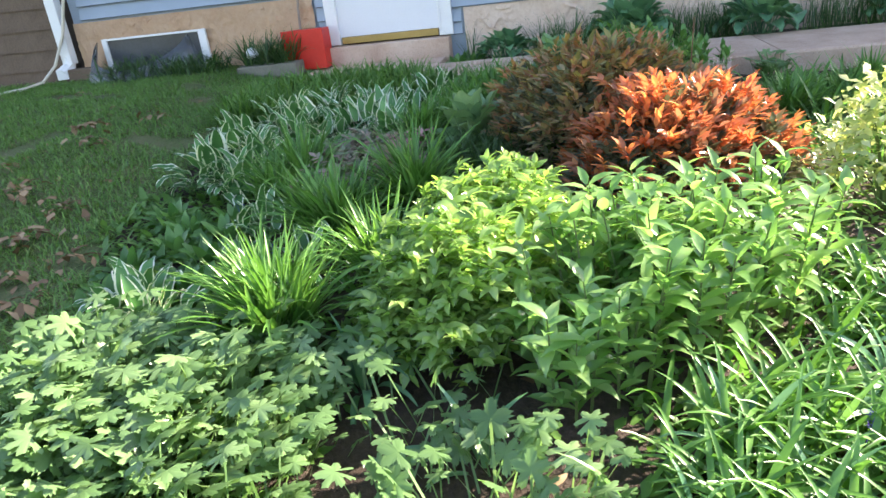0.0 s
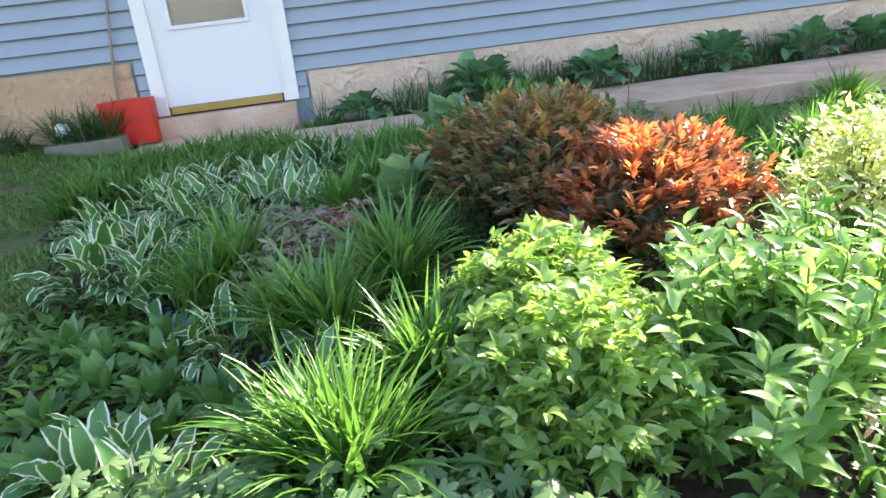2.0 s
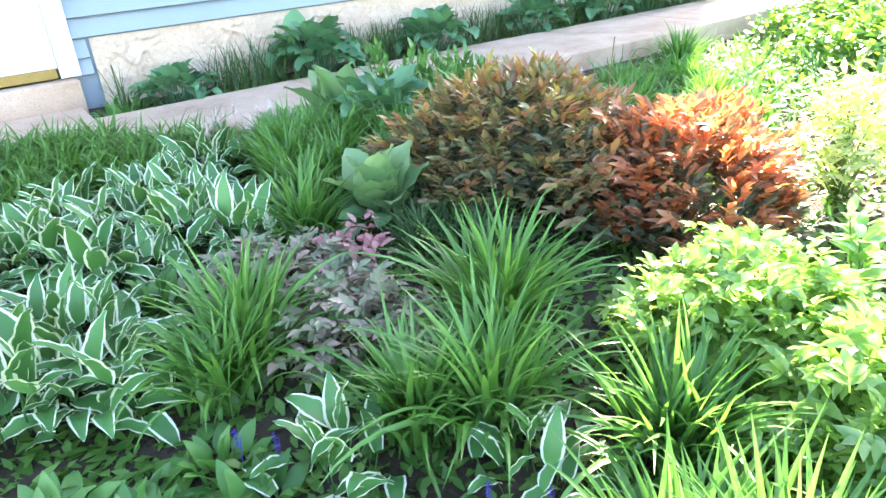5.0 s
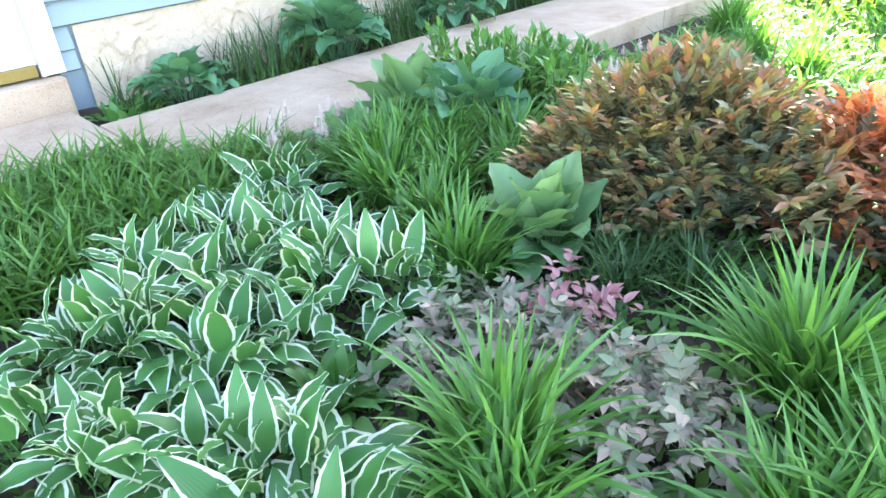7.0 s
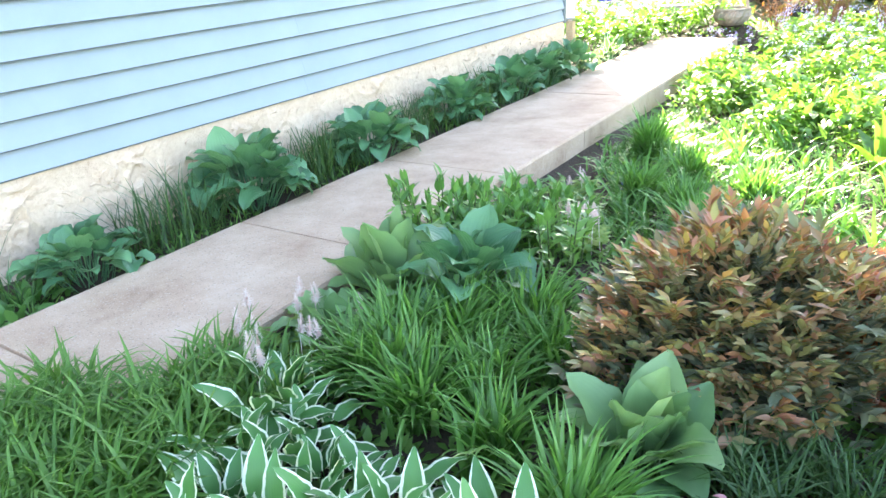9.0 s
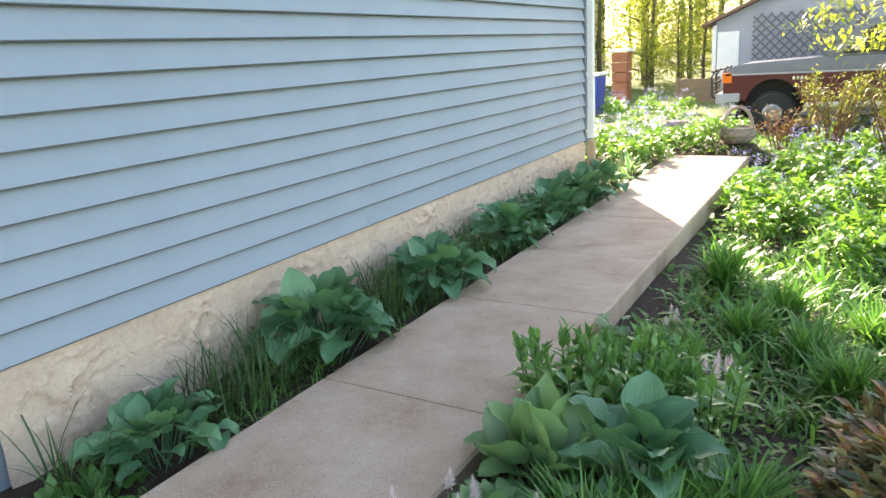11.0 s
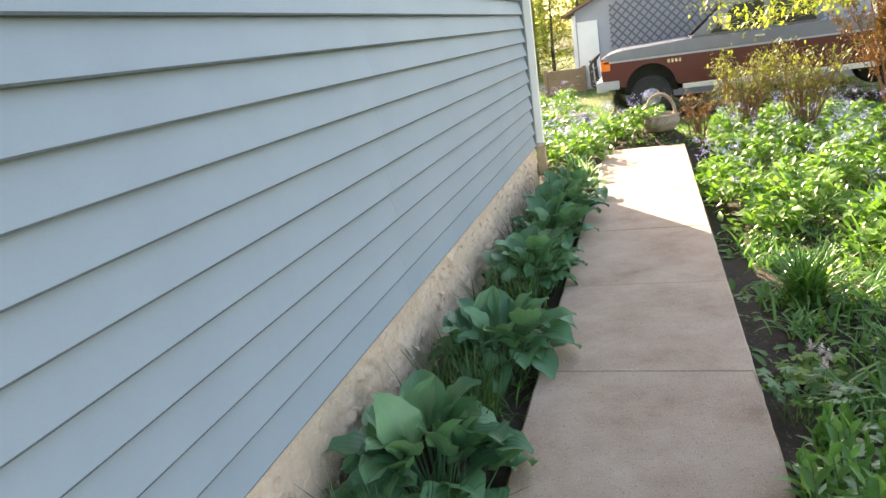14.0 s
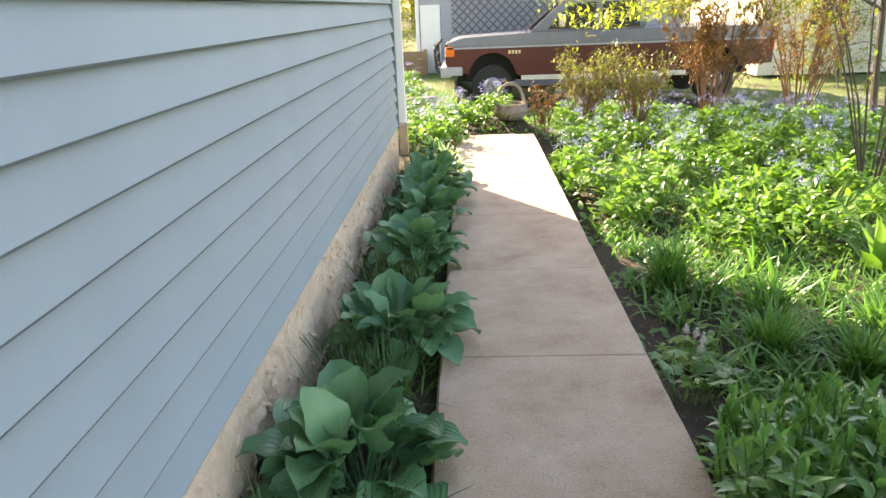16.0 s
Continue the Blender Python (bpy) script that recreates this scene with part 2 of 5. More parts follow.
P_VIOLET = leafy("violet_petal", G((0.05, 0.03, 0.35), (0.12, 0.07, 0.5)), 0.6, 0.3, glow=(1, 1, 1.1))


# ---- building blocks ----
def part(name, data, material, parent=None, label="", at=None, smooth=False):
    """Links a bmesh or a ready mesh as one object under a thing."""
    if isinstance(data, bmesh.types.BMesh):
        me = bpy.data.meshes.new(name)
        data.to_mesh(me)
        data.free()
    else:
        me = data
    if material and not me.materials:
        me.materials.append(material)
    if smooth:
        me.shade_smooth()
    ob = new(name, me)
    ob.parent = parent
    if at is not None:
        ob.matrix_basis = at
    if label:
        ob["label"] = label
    return ob


def base(name, label, category, group="", x=0.0, y=0.0, z=0.0, kind=""):
    ob = new(name)
    ob.empty_display_size = 0.05
    ob.matrix_basis = pose(x, y, z)
    return tagged(ob, label, category, group, kind)


def box(bm, x0, x1, y0, y1, z0, z1, bevel=0.0):
    made = bmesh.ops.create_cube(bm, size=1.0)["verts"]
    bmesh.ops.transform(bm, matrix=Matrix.LocRotScale(((x0 + x1) / 2, (y0 + y1) / 2, (z0 + z1) / 2), None, (x1 - x0, y1 - y0, z1 - z0)), verts=made)
    if bevel:
        es = list({e for v in made for e in v.link_edges})
        bmesh.ops.bevel(bm, geom=es, offset=bevel, segments=2, affect='EDGES', profile=0.6)
    return bm


def boxes(*dims, bevel=0.0):
    bm = bmesh.new()
    for d in dims:
        box(bm, *d, bevel=bevel)
    return bm


def tube(bm, points, radii, sides=6):
    """A swept tube along points, closed at both ends."""
    rings = []
    for i, p in enumerate(points):
        p = Vector(p)
        d = (Vector(points[min(i + 1, len(points) - 1)]) - Vector(points[max(i - 1, 0)])).normalized()
        u = d.orthogonal().normalized() if not rings else (u - d * u.dot(d)).normalized()
        w = d.cross(u)
        r = radii[i] if hasattr(radii, "__len__") else radii
        rings.append([bm.verts.new(p + (u * math.cos(a) + w * math.sin(a)) * r) for a in (2 * math.pi * k / sides for k in range(sides))])
    for a, b in zip(rings, rings[1:]):
        for k in range(sides):
            bm.faces.new((a[k], a[(k + 1) % sides], b[(k + 1) % sides], b[k]))
    bm.faces.new(rings[0][::-1])
    bm.faces.new(rings[-1])
    return bm


def prism(bm, outline, y0, y1):
    """An outline in x and z, extruded along y."""
    a = [bm.verts.new((x, y0, z)) for x, z in outline]
    b = [bm.verts.new((x, y1, z)) for x, z in outline]
    n = len(a)
    bm.faces.new(a)
    bm.faces.new(b[::-1])
    for i in range(n):
        bm.faces.new((a[i], b[i], b[(i + 1) % n], a[(i + 1) % n]))
    bmesh.ops.recalc_face_normals(bm, faces=bm.faces)
    return bm


def ground_z(x, y):
    """The lie of the land: level at the house, falling towards the lawn and the drive."""
    x, y = np.asarray(x, float), np.asarray(y, float)
    z = -0.045 - 0.050 * np.clip(x - 1.35, 0, 5.5) - 0.018 * np.clip(y - 0.5, 0, 5) - 0.058 * np.clip(y - 9, 0, 4.4)
    z = z + 0.012 * np.sin(2.1 * x + 1.3 * y) * np.cos(1.7 * y - 0.8 * x) + 0.006 * np.sin(7 * x) * np.sin(6.3 * y)
    z = z + 0.12 * np.clip((-0.45 - y) / 0.8, 0, 1) * np.clip(1.25 - x / 6, 0, 1)
    z = z - 0.06 * np.clip((x - 1.32) / 0.08, 0, 1) * np.clip((y - 2.3) / 0.5, 0, 1) * np.clip((2.6 - x) / 0.8, 0, 1)
    z = z + 0.21 * np.exp(-((x - 1.0) ** 2 + (y - 8.95) ** 2) / 0.32)
    return np.where(x < 0.45, np.maximum(z, -0.05), z)


# A leaf is (verts, faces, uvs): it grows from the origin along +y and up.
def blade(length, width, lean, arch, n=7, across=3, shape="strap", fold=0.25, wave=0.0, petiole=0.0, twist=0.0, swing=0.0):
    s = np.linspace(0, 1, n + 1)
    th = radians(lean) + radians(arch) * s ** 1.3
    step = length / n
    yy = np.concatenate([[0], np.cumsum(np.sin((th[1:] + th[:-1]) / 2) * step)])
    zz = np.concatenate([[0], np.cumsum(np.cos((th[1:] + th[:-1]) / 2) * step)])
    if petiole:
        q = min(lean, 55) * 0.55
        yy, zz = yy + math.sin(radians(q)) * petiole, zz + math.cos(radians(q)) * petiole
    if shape == "strap":
        w = np.minimum(1, 0.55 + s * 2.2) * np.clip((1 - s ** 2.6), 0.02, 1)
    elif shape == "lance":
        w = 1.12 * np.sin(np.pi * np.clip(s, 0.03, 0.985) ** 0.72) * (1.001 - s) ** 0.22
    else:
        w = np.sin(np.pi * np.clip(s, 0.04, 0.985) ** 0.62) ** 0.75
    u = np.linspace(-1, 1, across)
    S, U = np.meshgrid(s, u, indexing="ij")
    hw = (w * width / 2)[:, None] * U
    nz, ny = np.sin(th)[:, None], -np.cos(th)[:, None]
    lift = np.abs(hw) * fold + wave * width * np.sin(S * 15 + U * 2.0) * np.abs(U) ** 2
    tw = radians(twist) * S
    X = hw * np.cos(tw)
    lift = lift + hw * np.sin(tw)
    V = np.stack([X, yy[:, None] + ny * lift, zz[:, None] + nz * lift], -1).reshape(-1, 3)
    if swing:
        c, n1 = math.cos(radians(swing)), math.sin(radians(swing))
        px, py = V[:, 0].copy(), V[:, 1] - yy[0]
        V[:, 0], V[:, 1] = px * c - py * n1, px * n1 + py * c + yy[0]
    UV = np.stack([U, S], -1).reshape(-1, 2)
    F = [(i * across + j, i * across + j + 1, (i + 1) * across + j + 1, (i + 1) * across + j) for i in range(n) for j in range(across - 1)]
    if petiole:
        k = len(V)
        r = max(0.0025, width * 0.03)
        V = np.vstack([V, [[-r, 0, 0], [r, 0, 0], [0, r * 1.5, 0], [-r, yy[0], zz[0]], [r, yy[0], zz[0]], [0, yy[0] + r, zz[0]]]])
        UV = np.vstack([UV, np.zeros((6, 2))])
        F += [(k, k + 1, k + 4, k + 3), (k + 1, k + 2, k + 5, k + 4), (k + 2, k, k + 3, k + 5)]
    return V, np.array(F), UV


def palmate(radius, lobes=5, lean=70, petiole=0.15):
    """A rounded, deeply cut leaf on a stalk."""
    a = np.linspace(-2.85, 2.85, 57)
    r = radius * (0.48 + 0.52 * np.abs(np.cos(a * lobes / 2)) ** 1.1) * (1 + 0.12 * np.sin(a * 27.5))
    pts = np.stack([np.sin(a) * r, np.cos(a) * r, 0.07 * r * np.cos(a * lobes) + 0.10 * radius * np.sin(a * 2.3) - 0.25 * r * r / radius], -1)
    V = np.vstack([[[0, 0, 0.0]], pts])
    c, s = math.cos(radians(90 - lean)), math.sin(radians(90 - lean))
    V = np.stack([V[:, 0], V[:, 1] * c - V[:, 2] * s, V[:, 1] * s + V[:, 2] * c], -1)
    tip = np.array([0, petiole * 0.5, petiole])
    V = V + tip
    F = [(0, i + 1, i, i) for i in range(1, len(pts))]
    k = len(V)
    rr = 0.003
    V = np.vstack([V, [[-rr, 0, 0], [rr, 0, 0], [rr, tip[1], tip[2]], [-rr, tip[1], tip[2]]]])
    F = [f[:3] for f in F] + [(k, k + 1, k + 2), (k, k + 2, k + 3)]
    UV = np.zeros((len(V), 2))
    return V, np.array(F), UV


def as_mesh(name, pieces, material):
    """Joins (verts, faces, uvs) pieces into one mesh, each piece an island."""
    Vs, Fs, Us, k = [], [], [], 0
    for V, F, U in pieces:
        Vs.append(V), Us.append(U)
        Fs.append(F + k)
        k += len(V)
    V, U = np.vstack(Vs).astype(np.float32), np.vstack(Us).astype(np.float32)
    sizes = np.concatenate([np.full(len(F), F.shape[1], np.int32) for F in Fs])
    loops = np.concatenate([F.ravel() for F in Fs]).astype(np.int32)
    me = bpy.data.meshes.new(name)
    me.vertices.add(len(V))
    me.vertices.foreach_set("co", V.ravel())
    me.loops.add(len(loops))
    me.loops.foreach_set("vertex_index", loops)
    me.polygons.add(len(sizes))
    me.polygons.foreach_set("loop_start", np.concatenate([[0], np.cumsum(sizes)[:-1]]).astype(np.int32))
    uvl = me.uv_layers.new(name="leaf")
    uvl.data.foreach_set("uv", U[loops].ravel())
    me.update(calc_edges=True)
    me.shade_smooth()
    me.materials.append(material)
    return me


def turned(piece, m):
    V, F, U = piece
    A = np.array(m)
    return V @ A[:3, :3].T + A[:3, 3], F, U


def spin(x, y, z, az, tilt=0.0, scale=1.0, roll=0.0):
    return Matrix.Translation((x, y, z)) @ Matrix.Rotation(az, 4, 'Z') @ Matrix.Rotation(-tilt, 4, 'X') @ Matrix.Rotation(roll, 4, 'Y') @ Matrix.Scale(scale, 4)


def variants(name, material, count, make):
    return [as_mesh(name, [make(i)], material) for i in range(count)]


def scatter(name, pts, leaves, material, up=(-0.3, 0.6), size=(0.7, 1.3), seed=1, label="", category=""):
    """Countless small leaves or blades at (x, y, z) points, joined as one mesh."""
    g = np.random.default_rng(seed)
    pts = np.asarray(pts, float)
    pick = g.integers(0, len(leaves), len(pts))
    pieces = []
    for k, (V, F, U) in enumerate(leaves):
        P = pts[pick == k]
        n = len(P)
        if not n:
            continue
        az, ti, sc = g.uniform(0, 2 * np.pi, n), -g.uniform(*up, n), g.uniform(*size, n)
        ca, sa, ct, st = np.cos(az), np.sin(az), np.cos(ti), np.sin(ti)
        R = np.zeros((n, 3, 3))
        R[:, 0, 0], R[:, 0, 1], R[:, 0, 2] = ca, -sa * ct, sa * st
        R[:, 1, 0], R[:, 1, 1], R[:, 1, 2] = sa, ca * ct, -ca * st
        R[:, 2, 1], R[:, 2, 2] = st, ct
        W = np.einsum("nij,vj->nvi", R, V) * sc[:, None, None] + P[:, None, :]
        FF = F[None] + (np.arange(n) * len(V))[:, None, None]
        pieces.append((W.reshape(-1, 3), FF.reshape(-1, F.shape[1]), np.tile(U, (n, 1))))
    me = as_mesh(name, pieces, material)
    ob = new(name, me)
    return tagged(ob, label, category, kind="stuff")


def patch(n, inside, x0, x1, y0, y1, seed, lift=0.0):
    """n ground points of a stretch of the plan, where inside(x, y) holds."""
    g = np.random.default_rng(seed)
    x, y = g.uniform(x0, x1, n), g.uniform(y0, y1, n)
    k = inside(x, y)
    x, y = x[k], y[k]
    return np.stack([x, y, ground_z(x, y) + lift], -1)


# ---- structure: ground ----
def ground():
    xs = np.concatenate([[-400, -120, -40, -15, -7], np.arange(-4, 9.01, 0.12), [11, 14, 20, 40, 120, 400]])
    ys = np.concatenate([[-400, -120, -40, -14, -8], np.arange(-5, 12.01, 0.12), [13, 15, 18, 25, 45, 120, 400]])
    X, Y = np.meshgrid(xs, ys, indexing="ij")
    Z = ground_z(X, Y)
    n, k = X.shape
    idx = np.arange(n * k).reshape(n, k)
    F = np.stack([idx[:-1, :-1], idx[1:, :-1], idx[1:, 1:], idx[:-1, 1:]], -1).reshape(-1, 4)
    me = as_mesh("ground", [(np.stack([X, Y, Z], -1).reshape(-1, 3), F, np.zeros((n * k, 2)))], M_SOIL)
    return tagged(new("ground", me), "dark garden soil sloping gently away from the house", "ground", kind="structure")


ground()


def lawn_sheet(name, label, inside, x0, x1, y0, y1, step):
    """A sheet of turf laid just over the soil."""
    X, Y = np.meshgrid(np.arange(x0, x1, step), np.arange(y0, y1, step), indexing="ij")
    n, k = X.shape
    idx = np.arange(n * k).reshape(n, k)
    F = np.stack([idx[:-1, :-1], idx[1:, :-1], idx[1:, 1:], idx[:-1, 1:]], -1).reshape(-1, 4)
    F = F[inside(X, Y).reshape(-1)[F].all(1)]
    me = as_mesh(name, [(np.stack([X, Y, ground_z(X, Y) + 0.006], -1).reshape(-1, 3), F, np.zeros((n * k, 2)))], M_LAWN)
    tagged(new(name, me), label, "lawn", kind="structure")


def in_lawn(x, y):
    edge = np.interp(x, [0.0, 0.4, 1.3, 2.2, 2.9, 3.4, 3.9, 4.5, 5.1, 5.6, 6.2, 7], [-0.48, -0.48, -0.46, -0.42, -0.30, -0.22, -0.06, 0.16, 0.6, 1.3, 2.6, 4.5])
    return (y < edge + 0.04 * np.sin(5 * x)) & (x > 0.1)


lawn_sheet("lawn", "short worn lawn beside the garden bed", lambda x, y: in_lawn(x, y) & (x < 5.5), -0.1, 5.6, -5.0, 1.4, 0.035)
lawn_sheet("side_lawn", "open lawn beyond the garden bed", lambda x, y: (x > 5.35) | (y < -4.8), -3.0, 30.0, -20.0, 10.8, 0.2)
lawn_sheet("yard", "sunlit grass around the drive", lambda x, y: (y > 10.5), -20.0, 24.0, 10.4, 40.0, 0.4)
WALL_TOP, COURSE, SIDE0, SIDE0L = 5.59, 0.1143, 0.367, 0.58
Y_S, Y_N, DOOR_A, DOOR_B = -2.75, 6.607, -0.36, 0.72


def house():
    wall = boxes((-0.20, -0.032, Y_S, DOOR_A + 0.09, -0.3, WALL_TOP), (-0.20, -0.032, DOOR_B - 0.09, Y_N, -0.3, WALL_TOP), (-0.20, -0.032, DOOR_A + 0.09, DOOR_B - 0.09, 2.22, WALL_TOP))
    w = tagged(part("wall_east", wall, M_SIDING), "blue-grey lapped siding over a cream stucco foundation", "wall", kind="structure")
    tagged(part("wall_north", boxes((-7.0, -0.2, Y_N - 0.2, Y_N, -0.3, 6.4)), M_SIDING), "blue-grey siding gable wall of the house", "wall", kind="structure")
    tagged(part("wall_south", boxes((-7.0, -0.2, Y_S, Y_S + 0.2, -0.3, 6.4)), M_SIDING), "blue-grey siding end wall of the house", "wall", kind="structure")
    tagged(part("wall_west", boxes((-7.2, -7.0, Y_S, Y_N, -0.3, WALL_TOP)), M_SIDING), "blue-grey siding back wall of the house", "wall", kind="structure")
    tagged(part("ceiling", boxes((-7.0, -0.2, Y_S + 0.2, Y_N - 0.2, 2.6, 2.7)), M_DARK), "plain ceiling inside the house", "ceiling", kind="structure")
    tagged(part("floor", boxes((-7.0, -0.2, Y_S + 0.2, Y_N - 0.2, 0.1, 0.17)), M_DARK), "plain floor inside the house", "floor", kind="structure")
    roof = bmesh.new()
    prism(roof, [(0.34, 5.56), (0.34, 5.65), (-3.6, 6.95), (-7.5, 5.65), (-7.5, 5.56), (-3.6, 6.82)], Y_S - 0.25, Y_N + 0.12)
    tagged(part("roof", roof, M_ROOF), "grey shingled low gable roof over the house", "roof", kind="structure")
    tagged(part("soffit", boxes((-0.012, 0.33, Y_S, Y_N, 5.555, 5.585)), M_WHITE), "white soffit under the eave", "trim", kind="structure")
    # unseen block, added to shape the house's shadow over walk and bed
    tagged(part("shadow_block", boxes((-7.0, -2.0, Y_N + 0.001, 9.67, -0.3, 7.9)), M_SIDING), "unseen siding block added behind the house to shape its shadow", "wall", kind="structure")
    # stucco foundation with a trowelled skin
    def stucco(name, y0, y1, top, mat):
        ny, nz = int((y1 - y0) / 0.011), 48
        Y, Z = np.meshgrid(np.linspace(y0, y1, ny), np.linspace(-0.25, top - 0.004, nz), indexing="ij")
        def skin(a, c):
            warp = 0.6 * noise.noise((a * 5, c * 5, 3.1))
            ridge = max(0.0, 1 - abs(noise.noise((a * 13 + warp, c * 15 - warp, 5.2))) * 5) * max(0.0, noise.noise((a * 3.3, c * 4.1, 9.0)) + 0.4)
            return -0.012 + 0.008 * noise.noise((a * 8, c * 10, 1.7)) + 0.028 * ridge * min(1.0, max(0.0, (top - c - 0.01) / 0.04))

        X = np.array([[skin(a, c) for a, c in zip(ra, rc)] for ra, rc in zip(Y, Z)])
        i = np.arange(ny * nz).reshape(ny, nz)
        F = np.stack([i[:-1, :-1], i[1:, :-1], i[1:, 1:], i[:-1, 1:]], -1).reshape(-1, 4)
        me = as_mesh(name, [(np.stack([X, Y, Z], -1).reshape(-1, 3), F, np.zeros((ny * nz, 2)))], mat)
        f = part(name, me, None, w, "cream trowelled stucco foundation")
        rr = random.Random(int(y0 * 10) + 5)
        ridges = bmesh.new()
        for _ in range(int((y1 - y0) * 34)):
            cy, cz, rad, a0, span = rr.uniform(y0 + 0.06, y1 - 0.06), rr.uniform(0.0, top - 0.06), rr.uniform(0.014, 0.042), rr.uniform(-0.6, 1.4), rr.uniform(1.2, 2.6)
            arc = [(cy + rad * 1.2 * math.cos(a0 + span * k / 6), cz + rad * math.sin(a0 + span * k / 6)) for k in range(7)]
            tube(ridges, [(skin(a, c) + 0.0005, a, c) for a, c in arc], [0.001, 0.004, 0.007, 0.008, 0.007, 0.004, 0.001], 6)
        tagged(part("trowel_ridges", ridges, mat, f), kind="stuff")
    stucco("foundation", 0.815, Y_N, SIDE0, M_STUCCO)
    stucco("foundation", Y_S, -0.46, SIDE0L, M_TAN)
    return w


WALL = house()


# ---- plants ----
def leaf_plant(name, label, category, group, x, y, meshes, count, spread, size=1.0, rings=None, leaf_name="leaf", z=None, seed=0, loose=0.35):
    """A plant whose large leaves are each an object: upright in the middle, arching outside."""
    r = random.Random(seed * 7919 + int(x * 1000) * 31 + int(y * 1000))
    b = base(name, label, category, group, x, y, float(ground_z(x, y)) - 0.01 if z is None else z)
    for i in range(count):
        q = i / max(1, count - 1)                       # 0 in the middle, 1 outside
        me = meshes[min(len(meshes) - 1, int(q * len(meshes) * 0.999 + r.uniform(-0.6, 0.6)) if q > 0.02 else 0)]
        az = i * 2.39996
        d = spread * (0.25 + 0.75 * q) * r.uniform(0.5, 1.0)
        ob = new(leaf_name, me)
        ob.parent = b
        ob.matrix_basis = spin(-math.sin(az) * d, math.cos(az) * d, 0, az + r.gauss(0, loose), r.uniform(-0.14, 0.14), size * r.uniform(0.8, 1.12), r.uniform(-0.2, 0.2))
    return b


def tuft(name, label, category, group, x, y, n, length, width, material, seed, parent=None, stiff=1.0):
    """A dense tuft of fine blades, too many to count."""
    r = random.Random(seed)
    b = parent or base(name, label, category, group, x, y, float(ground_z(x, y)) - 0.01)
    ps = [turned(blade(length * r.uniform(0.6, 1.1), width * r.uniform(0.7, 1.1), r.uniform(2, 38) * stiff, r.uniform(20, 105) * stiff, 6, 3, "strap", 0.4), spin(r.gauss(0, .035), r.gauss(0, .035), 0, r.uniform(0, 6.3))) for _ in range(n)]
    tagged(part("foliage", as_mesh(name + "_blades", ps, material), None, b), kind="stuff")
    return b


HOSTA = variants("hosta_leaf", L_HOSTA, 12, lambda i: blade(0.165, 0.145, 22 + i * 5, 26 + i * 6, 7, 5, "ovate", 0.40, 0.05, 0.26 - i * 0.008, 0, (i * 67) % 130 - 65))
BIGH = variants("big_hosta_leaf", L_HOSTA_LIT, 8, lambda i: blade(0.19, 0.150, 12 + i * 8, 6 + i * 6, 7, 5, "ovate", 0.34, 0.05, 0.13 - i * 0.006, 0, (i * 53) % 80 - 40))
VARI = variants("variegated_leaf", L_VARI, 13, lambda i: blade(0.150, 0.062, 12 + i * 6, 30 + i * 5, 7, 5, "oval", 0.22, 0.07, 0.125 - i * 0.005, 0, (i * 71) % 150 - 75))
DAYB = variants("daylily_blade", L_DAY, 12, lambda i: blade(0.40 + 0.02 * (i % 4), 0.0185, 3 + i * 2.3, 22 + i * 8.0, 8, 3, "strap", 0.5, 0, 0, (i % 3 - 1) * 30))
IRISB = variants("iris_blade", L_HOSTA, 8, lambda i: blade(0.26, 0.024, 4 + i * 6, 50 + i * 14, 8, 3, "strap", 0.35, 0, 0, (i % 3 - 1) * 35))
GERP = [palmate(0.036 + 0.005 * (i % 3), 5 + 2 * (i % 2), 30 + i * 8, 0.12 + 0.012 * i) for i in range(8)]
GERL = variants("geranium_leaf", L_GER, 8, lambda i: palmate(0.034 + 0.005 * (i % 3), 5 + 2 * (i % 2), 35 + i * 7, 0.12 + 0.014 * i))
FOAML = variants("foamflower_leaf", L_FOAM, 8, lambda i: palmate(0.056 + 0.004 * (i % 3), 5, 62 + i * 4, 0.05 + 0.012 * i))
BROAD = variants("broad_leaf", L_ROSETTE, 8, lambda i: blade(0.14, 0.066, 8 + i * 9, 25 + i * 6, 6, 3, "oval", 0.26, 0.05, 0.04, 0, (i * 41) % 70 - 35))

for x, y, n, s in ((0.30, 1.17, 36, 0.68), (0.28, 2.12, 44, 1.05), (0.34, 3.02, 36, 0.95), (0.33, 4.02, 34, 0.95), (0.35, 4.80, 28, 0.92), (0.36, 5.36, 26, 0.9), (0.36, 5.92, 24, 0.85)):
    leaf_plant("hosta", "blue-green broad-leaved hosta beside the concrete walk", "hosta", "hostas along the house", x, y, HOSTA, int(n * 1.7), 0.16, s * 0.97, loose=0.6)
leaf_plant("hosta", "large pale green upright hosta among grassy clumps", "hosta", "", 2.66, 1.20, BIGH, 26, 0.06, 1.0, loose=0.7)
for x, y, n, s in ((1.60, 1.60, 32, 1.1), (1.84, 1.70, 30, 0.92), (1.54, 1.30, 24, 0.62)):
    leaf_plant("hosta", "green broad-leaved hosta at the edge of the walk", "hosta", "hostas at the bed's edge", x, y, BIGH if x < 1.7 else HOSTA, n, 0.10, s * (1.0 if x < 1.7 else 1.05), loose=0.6)

